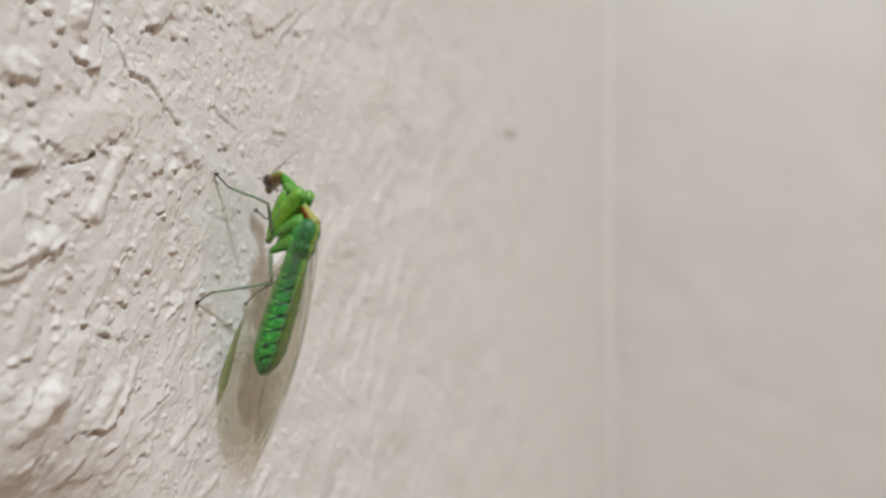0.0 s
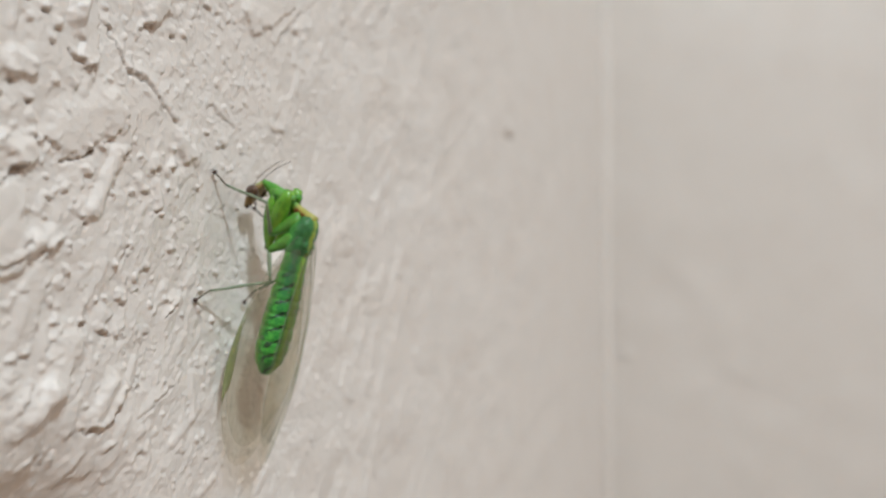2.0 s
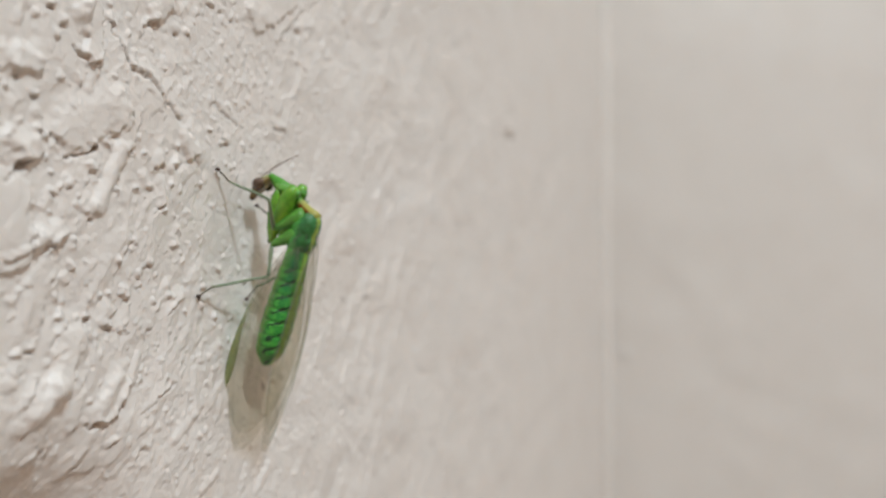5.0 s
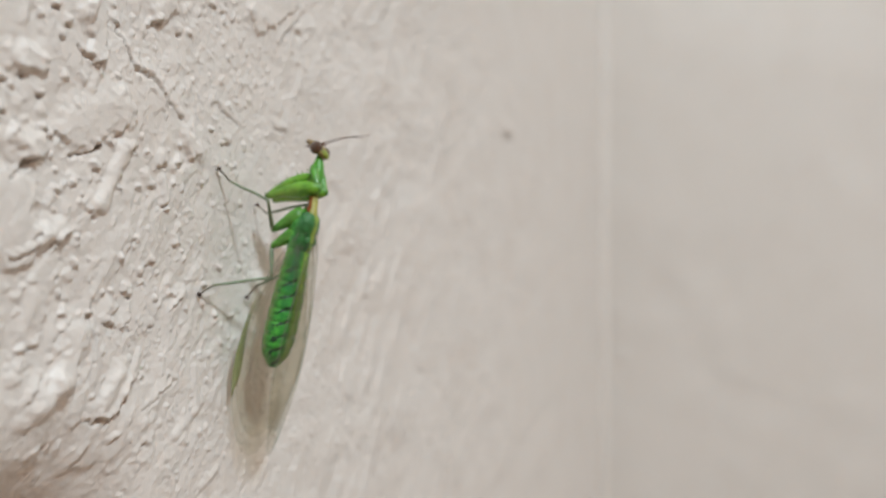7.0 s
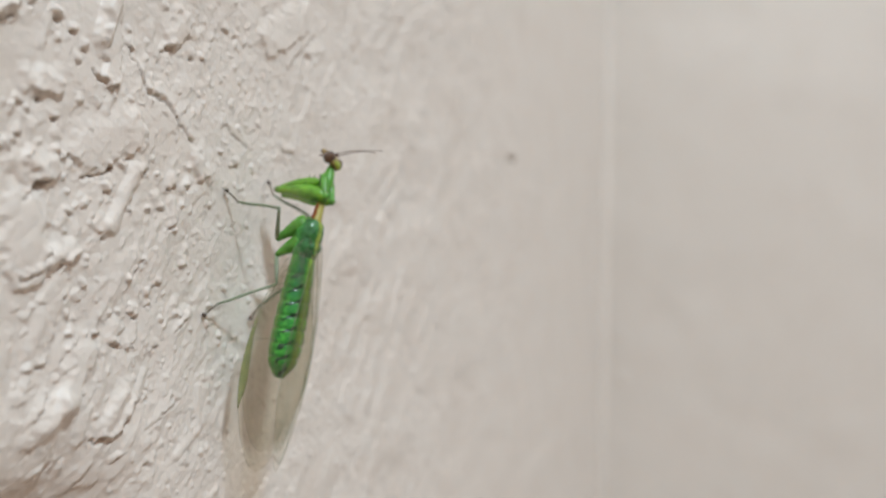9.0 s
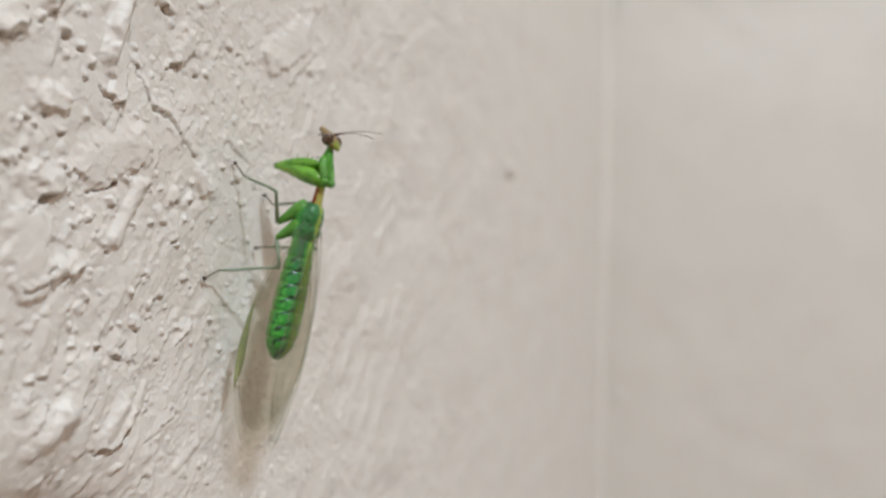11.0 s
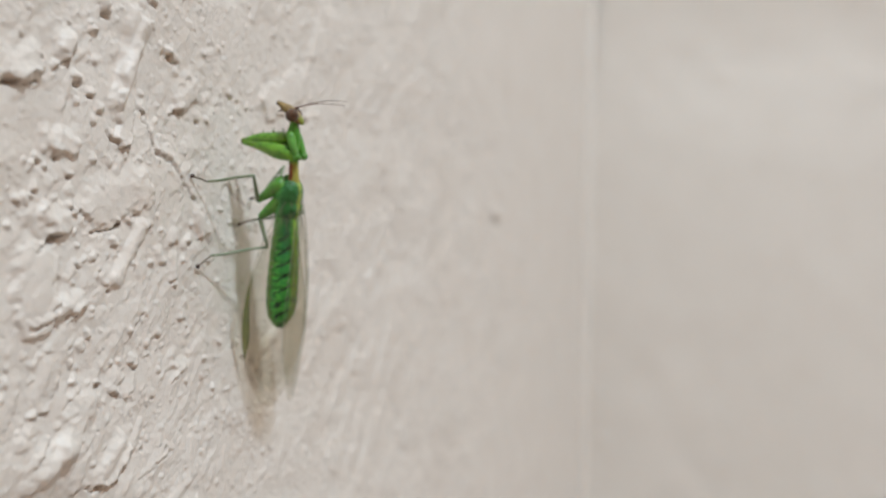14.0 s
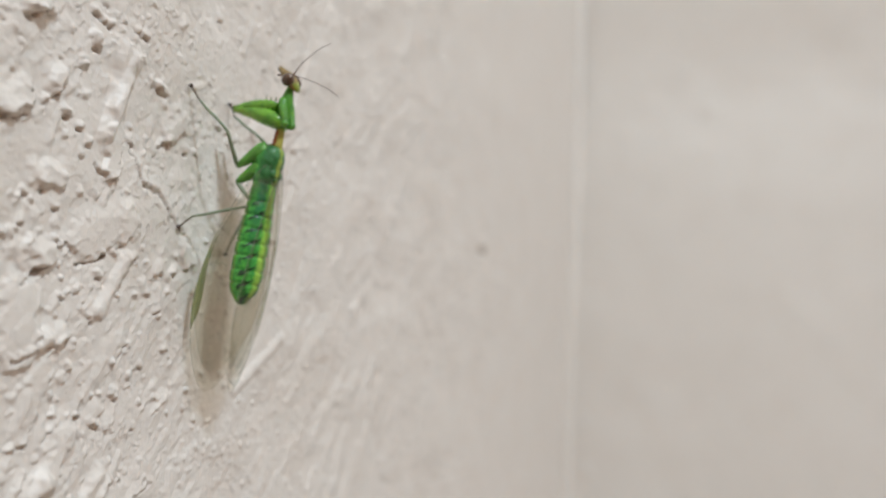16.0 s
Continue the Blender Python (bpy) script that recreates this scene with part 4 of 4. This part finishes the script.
def make_wing(parent, s, hind):
    bm = bmesh.new()
    nt, nv = 56, 12
    grid = [[bm.verts.new(wing_spot(s, hind, a / nt, b / nv)) for b in range(nv + 1)] for a in range(nt + 1)]
    for a in range(nt):
        for b in range(nv):
            bm.faces.new((grid[a][b], grid[a + 1][b], grid[a + 1][b + 1], grid[a][b + 1]))
    wing = part("hindwing" if hind else "forewing", bm, WING, parent, "clear wing with a net of fine veins, folded along the body")
    veins = bmesh.new()

    def vein(stops, r0, r1, n=14):
        pts = []
        for k in range(n + 1):
            f = k / n * (len(stops) - 1)
            i = min(int(f), len(stops) - 2)
            (t0, v0), (t1, v1) = stops[i], stops[i + 1]
            pts.append(wing_spot(s, hind, t0 + (t1 - t0) * (f - i), v0 + (v1 - v0) * (f - i)))
        tube(pts, [r0 + (r1 - r0) * k / n for k in range(n + 1)], 5, veins)

    vein([(0.0, 0.9), (0.1, 1.0), (0.35, 1.0), (0.7, 1.0), (0.9, 1.0), (0.985, 1.0)], 0.028, 0.018, 30)
    vein([(0.0, 0.7), (0.1, 0.9), (0.35, 0.91), (0.66, 0.93)], 0.016, 0.014, 22)
    vein([(0.0, 0.6), (0.1, 0.80), (0.35, 0.84), (0.7, 0.84), (0.92, 0.75), (0.98, 0.6)], 0.014, 0.009, 26)
    for k, (v0, v1) in enumerate(((0.66, 0.55), (0.52, 0.38), (0.36, 0.22), (0.2, 0.1))):
        vein([(0.02, 0.5), (0.16 + 0.03 * k, v0), (0.45, v0), (0.75, v1 + 0.1), (0.965 - 0.05 * k, v1)], 0.010, 0.007, 20)
    vein([(0.0, 0.3), (0.1, 0.0), (0.4, 0.0), (0.7, 0.0), (0.9, 0.0), (0.985, 0.0)], 0.02, 0.012, 26)
    dice = random.Random(7 + hind + (s > 0) * 2)
    # forked ends and the zigzag rows of cross-veins
    for k in range(13):
        v = 0.06 + 0.07 * k
        vein([(0.80 + 0.03 * math.sin(k), v), (0.90, v + 0.02), (0.972 - 0.05 * abs(v - 0.6), v + 0.04)], 0.012, 0.008, 5)
    for row in (0.30, 0.47, 0.62, 0.76):
        v = 0.08
        while v < 0.80:
            w = v + dice.uniform(0.09, 0.15)
            vein([(row + dice.uniform(-0.02, 0.02), v), (row + dice.uniform(-0.02, 0.02), w)], 0.015, 0.015, 3)
            v = w
    for k in range(15):
        t = 0.12 + 0.036 * k
        vein([(t, 0.92), (t + 0.008, 0.995)], 0.02, 0.02, 2)
    part("vein_net", veins, VEIN, wing, "pale green veins")
    spot_bm = bmesh.new()
    rows = []
    for k in range(13):
        t = 0.34 + 0.42 * k / 12
        thin = 0.9 * (math.sin(math.pi * (0.02 + 0.95 * (k / 12) ** 2.0)) ** 0.8)
        lo, hi = wing_spot(s, hind, t, 1.0 - 0.10 * thin), wing_spot(s, hind, t, 1.003)
        side = (hi - lo).normalized()
        rows.append(((lo + hi) / 2, (hi - lo).length / 2, 0.03, side, side.cross(wing_frame(s, hind)[2])))
    rings(spot_bm, rows, 8)
    part("wing_spot", spot_bm, STIGMA, wing, "long green spot on the wing's front edge")
    return wing


def make_leg(parent, name):
    """Femur and tibia of a walking leg, each from its joint along +z; the foot is a part of the tibia."""
    _, upper, lower = LEGS[name]
    femur = part("femur", tube([(0, 0, upper * k / 6) for k in range(7)], (0.17, 0.23, 0.22, 0.19, 0.17, 0.16, 0.15), 10), LEG, parent, "slender pale green femur")
    shin = lower - ANKLE
    tibia = part("tibia", tube([(0.03 * math.sin(k), 0.03 * math.sin(2 + k), shin * k / 8) for k in range(9)],
                               (0.15, 0.14, 0.13, 0.135, 0.14, 0.14, 0.13, 0.12, 0.10), 9), LEG, parent, "thin pale green tibia")
    hairs = bmesh.new()
    dice = random.Random(len(name))
    for k in range(26):
        z, w = dice.uniform(0.3, shin), dice.uniform(0, 6.28)
        a, d = Vector((0.1 * math.cos(w), 0.1 * math.sin(w), z)), Vector((0.16 * math.cos(w), 0.16 * math.sin(w), 0.1))
        tube([a, a + d], (0.012, 0.004), 4, hairs)
    tagged(part("leg_hair", hairs, LEG, tibia), kind="stuff")
    beads = tube([(0, 0.02 * math.sin(k), ANKLE * k / 10) for k in range(11)],
                 [0.10 * (1 if k % 2 else 0.72) for k in range(11)], 8)
    tarsus = part("tarsus", beads, TARSUS, parent, "thin brownish five-jointed tarsus")
    foot = bmesh.new()
    ball(foot, (0, 0, ANKLE - 0.12), 0.22, 0.22, 0.2, 10, 8)
    for s in (-1, 1):
        tube([(0.05 * s, 0, ANKLE - 0.1), (0.24 * s, 0.1, ANKLE), (0.27 * s, 0.2, ANKLE + 0.06)], (0.07, 0.05, 0.015), 6, foot)
    part("foot_pad", foot, DARK, tarsus, "dark brown clawed foot pad")
    return femur, tibia, tarsus


fly = tagged(new("mantidfly"), "small bright green mantidfly with clear wings clinging to the wall", "insect")
make_thorax(fly)
abdomen = make_abdomen(fly)
make_coxae(fly)
neck = make_neck(fly)
head, feelers = make_head(fly)
forelegs = {s: make_foreleg(fly, s) for s in (-1, 1)}
wings = {(side, hind): make_wing(fly, side, hind) for side in (-1, 1) for hind in (0, 1)}
legs = {name: make_leg(fly, name) for name in LEGS}


# ---- how it moves ----
BODY = (  # seconds, thorax x, y, z in mm, heading, pitch
    (0, 69.80, -7.02, -0.81, 7.5, 15.2),
    (0.5, 69.84, -6.98, -0.79, 7.3, 14.7),
    (1, 69.92, -6.88, -0.80, 7.9, 13.5),
    (1.5, 69.73, -7.04, -0.82, 9.4, 11.8),
    (2, 69.94, -6.95, -0.81, 8.0, 12.8),
    (2.5, 69.93, -6.96, -0.75, 6.7, 13.9),
    (3, 69.88, -6.99, -0.75, 6.8, 15.1),
    (3.5, 70.01, -6.86, -0.66, 4.2, 16.4),
    (4, 70.05, -6.83, -0.67, 3.6, 17.4),
    (6.5, 70.32, -6.84, -0.71, 0.9, 16.3),
    (7, 69.97, -6.85, -0.70, 3.7, 12.3),
    (7.5, 69.84, -6.74, -0.25, 5.4, 9.6),
    (8, 69.74, -6.79, 0.10, 6.8, 9.2),
    (8.5, 69.53, -6.65, 0.41, 6.9, 7.3),
    (9, 69.42, -7.03, 0.83, 9.3, 6.2),
    (11.5, 69.34, -6.93, 4.93, 8.1, 7.8),
    (12, 68.99, -7.15, 6.04, 4.3, 7.9),
    (12.5, 68.12, -6.78, 7.14, -13.6, 7.7),
    (13, 66.47, -6.61, 8.64, -18.1, 7.4),
    (13.5, 67.04, -6.69, 9.10, -13.9, 10.5),
    (14, 66.33, -6.69, 10.43, -17.8, 9.7),
    (14.5, 66.39, -6.97, 11.85, -13.8, 9.1),
    (15, 65.84, -7.29, 13.57, -3.3, 7.8),
    (15.5, 65.82, -7.77, 16.04, -1.2, 8.3),
    (16, 63.90, -6.79, 16.65, -0.8, 7.7),
)
NECK_BEND = (  # seconds, bend towards the breast, bend to the side
    (0, 55.1, -1.7),
    (0.5, 65.4, -21.9),
    (1, 61.5, -32.3),
    (1.5, 59.1, -23.3),
    (2, 62.2, -30.7),
    (2.5, 63.2, -26.5),
    (3, 64.6, -29.0),
    (3.5, 67.1, -27.2),
    (4, 63.3, -27.9),
    (5.8, 66.0, -8.0),
    (6.3, 48.0, 4.0),
    (6.5, 40.2, 4.5),
    (7, 14.4, 11.8),
    (7.5, 12.9, 11.5),
    (8, 5.3, 11.8),
    (8.5, 4.0, 5.3),
    (9, 3.2, 11.7),
    (11.5, -5.1, -5.9),
    (12, -8.8, -7.5),
    (12.5, 3.1, -6.5),
    (13, -2.2, -2.8),
    (13.5, -8.7, -3.4),
    (14, 5.3, 1.9),
    (14.5, 9.7, 4.2),
    (15, -4.9, 4.3),
    (15.5, -0.8, 7.6),
    (16, -2.8, -1.1),
)
HEAD_TURN = ((0, -25), (0.4, 5), (4.2, 5), (6.3, 15), (6.7, 5), (12.1, 5), (12.5, 24), (14.4, 22), (14.9, 5), (15.5, 0), (16, 10))
REACH = (  # seconds, lift of the grasping femora
    (0, -14.6),
    (0.5, -8.1),
    (1, -7.9),
    (1.5, -10.6),
    (2, -9.5),
    (2.5, -9.3),
    (3, -8.9),
    (3.5, -8.7),
    (4, -10.4),
    (6.5, -9.5),
    (7, -3.7),
    (7.5, -1.3),
    (8, 5.3),
    (8.5, 2.0),
    (9, 6.2),
    (11.5, 8.0),
    (12, 9.5),
    (12.5, 3.5),
    (13, 3.9),
    (13.5, 6.5),
    (14, 10.9),
    (14.5, 12.0),
    (15, 11.1),
    (15.5, 12.0),
    (16, 6.5),
)
ANTENNA_SWING = ((0, 62, 60), (0.5, 50, 62), (1.0, 42, 52), (2.0, 54, 66), (3.0, 36, 52), (3.5, 52, 80), (4.2, 56, 74), (5.6, 60, 50), (6.4, 0, 0), (13.9, 0, 0), (14.4, -45, 14), (15.0, -50, 28), (16, -45, 25))  # seconds, swing of each towards the back
WING_SWING = ((0, 0, 0), (2.0, 0, -0.8), (3.5, 0, -2.4), (4.2, 0, -2.4), (6.5, 0, 0.2), (8, 0, 0.6), (9, 0, 1.0), (14, 1.0, 0.5), (15, 1.4, 1.2), (15.5, 1.6, 1.6), (16, 4.0, 3.5))  # seconds, left and right pair towards the wall
HEAD_NOD = ((0, -35), (5.6, -35), (6.4, 0), (16, 0))  # seconds, nod towards the breast
ELBOW_SHIFT = ((0, 0.25, -0.55, 0.5), (5.7, 0.25, -0.55, 0.5), (6.4, 0.1, -0.65, 0.1), (7.0, 0, -0.2, 0), (7.6, 0, 0, 0), (9.2, 0, 0, 0), (11.3, 0, 0.25, 0), (16, 0, 0.25, 0))  # seconds, outwards, back, up
HEAD_DROP = ((0, 0.9, HEAD_AT - 0.2), (0.4, 1.25, HEAD_AT - 0.3), (5.9, 1.25, HEAD_AT - 0.3), (6.6, -0.05, HEAD_AT), (12.1, -0.05, HEAD_AT), (12.5, -0.05, HEAD_AT - 0.25), (14.4, -0.05, HEAD_AT - 0.25), (16, -0.05, HEAD_AT))  # seconds, y, z on the neck
FEET = {  # seconds, x, y, z in mm
    "mid_left": ((0, 65.7, 0, 5.8), (9.5, 65.7, 0, 5.8), (9.8, 66.2, -2.2, 8.4), (10.1, 66.6, 0, 10.2), (12.0, 66.6, 0, 10.2), (12.3, 63.2, -2.4, 12.2),
                 (12.6, 59.4, 0, 12.0), (14.75, 59.4, 0, 12.0), (15.0, 59.3, -1.4, 12.8), (15.2, 60.1, -2.4, 18.4), (15.4, 60.6, 0, 22.3), (15.7, 60.5, 0, 22.4), (15.85, 60, -0.8, 23.4), (16, 59.7, 0, 24.2)),
    "hind_left": ((0, 62.3, 0, -6.3), (10.2, 62.3, 0, -6.3), (10.5, 62.2, -2, -4), (10.8, 62.0, 0, -1.5), (12.7, 62.0, 0, -1.5), (13.0, 61.6, -1.6, 1.2), (13.25, 61.1, 0, 3.4),
                  (14.5, 61.1, 0, 3.4), (14.7, 60.4, -1.6, 7), (14.9, 59.6, 0, 10.1), (16, 59.6, 0, 10.1)),
    "mid_right": ((0, 72.6, 0, 2.5), (8.5, 72.6, 0, 2.5), (8.8, 72.5, -2.6, 5.5), (9.1, 72.5, 0, 7.5), (11.7, 72.5, 0, 7.5), (11.85, 71.8, -2.4, 9.6), (12.0, 70.4, 0, 11.4),
                  (14.0, 70.4, 0, 11.4), (14.2, 68.5, -2.4, 16), (14.4, 65.1, 0, 19.2), (15.6, 65.1, 0, 19.2), (15.8, 66, -2, 22), (16, 67.0, 0, 24.4)),
    "hind_right": ((0, 70.4, 0, -7.2), (9.8, 70.4, 0, -7.2), (10.1, 70.8, -2.2, -3), (10.4, 71.0, 0, 1.7), (13.2, 71.0, 0, 1.7), (13.5, 69.8, -2, 5), (13.8, 68.3, 0, 8.4), (16, 68.3, 0, 8.4)),
}


def glide(rows, t):
    """The values of a table at t, without overshoot."""
    ts = [r[0] for r in rows]
    k = max(0, min(len(rows) - 2, sum(1 for a in ts if a <= t) - 1))
    u = max(0.0, min(1.0, (t - ts[k]) / (ts[k + 1] - ts[k])))
    out = []
    for c in range(1, len(rows[0])):
        def slope(i):
            if i <= 0 or i >= len(rows) - 1:
                return 0.0
            a = (rows[i][c] - rows[i - 1][c]) / (ts[i] - ts[i - 1])
            b = (rows[i + 1][c] - rows[i][c]) / (ts[i + 1] - ts[i])
            return 0.0 if a * b <= 0 else 2 * a * b / (a + b)
        h = ts[k + 1] - ts[k]
        p0, p1, m0, m1 = rows[k][c], rows[k + 1][c], slope(k) * h, slope(k + 1) * h
        out.append((2 * u ** 3 - 3 * u * u + 1) * p0 + (u ** 3 - 2 * u * u + u) * m0 + (3 * u * u - 2 * u ** 3) * p1 + (u ** 3 - u * u) * m1)
    return out


def aim(start, way, side):
    """A pose at start (mm) whose z runs along way and whose x lies towards side."""
    z = way.normalized()
    x = (side - z * side.dot(z)).normalized()
    m = Matrix((x, z.cross(x), z)).transposed().to_4x4()
    m.translation = start * FLY
    return m


def body_pose(t):
    x, y, z, heading, pitch = glide(BODY, t)
    return mm_pose(x, y, z, pitch, heading, 0) @ pose(0, 0, 0, 0, 0, ROLL)


def neck_pose(t):
    bend, sway = (radians(a) for a in glide(NECK_BEND, t))
    way = Vector((math.cos(bend) * math.sin(sway), math.sin(bend), math.cos(bend) * math.cos(sway)))
    m = Vector((0, 0, 1)).rotation_difference(way).to_matrix().to_4x4()
    m.translation = NECK_AT * FLY
    return m


def leg_poses(name, t, body):
    hip, upper, lower = LEGS[name]
    foot = (body.inverted() @ (Vector(glide(FEET[name], t)) * MM)) / FLY
    ankle = foot + (hip - foot).normalized() * ANKLE
    lower -= ANKLE
    gap = ankle - hip
    d = max(abs(upper - lower) + 0.05, min(upper + lower - 0.02, gap.length))
    way = gap.normalized()
    up = Vector((-0.85 if "left" in name else 0.6, -0.15, 1.0)) if name[0] == "m" else Vector((-0.35, -0.15, -1.0))
    up = (up - way * up.dot(way)).normalized()
    along = (d * d + upper * upper - lower * lower) / (2 * d)
    high = math.sqrt(max(0.0, upper * upper - along * along))
    knee = hip + way * along + up * high
    ankle = hip + way * d
    side = Vector((1, 0, 0))
    return aim(hip, knee - hip, side), aim(knee, ankle - knee, side), aim(ankle, foot - ankle, side)


def motions():
    rows = {ob: [] for ob in (fly, neck, head, *(f for f, _ in feelers), *forelegs.values(), *wings.values(), *(b for pieces in legs.values() for b in pieces))}
    for k in range(161):
        t = k / 10
        body = body_pose(t)
        bent = neck_pose(t)
        rows[fly].append((t, body))
        rows[neck].append((t, bent))
        rows[head].append((t, bent @ Matrix.Translation(Vector((0, *glide(HEAD_DROP, t))) * FLY) @ pose(0, 0, 0, glide(HEAD_NOD, t)[0], 0, glide(HEAD_TURN, t)[0])))
        for k_th, (ob, root) in enumerate(feelers):
            rows[ob].append((t, Matrix.Translation(root * FLY) @ pose(0, 0, 0, glide(ANTENNA_SWING, t)[k_th])))
        for s, ob in forelegs.items():
            out, back, rise = glide(ELBOW_SHIFT, t)
            rows[ob].append((t, bent @ Matrix.Translation((ELBOW[s] + Vector((out * s, back, rise))) * FLY) @ pose(0, 0, 0, glide(REACH, t)[0])))
        for (s, _), ob in wings.items():
            rows[ob].append((t, pose(0, 0, 0, glide(WING_SWING, t)[(s + 1) // 2])))
        for name, pieces in legs.items():
            for ob, m in zip(pieces, leg_poses(name, t, body)):
                rows[ob].append((t, m))
    for ob, keyed in rows.items():
        walk(ob, keyed)


ROLL = -8.0
motions()
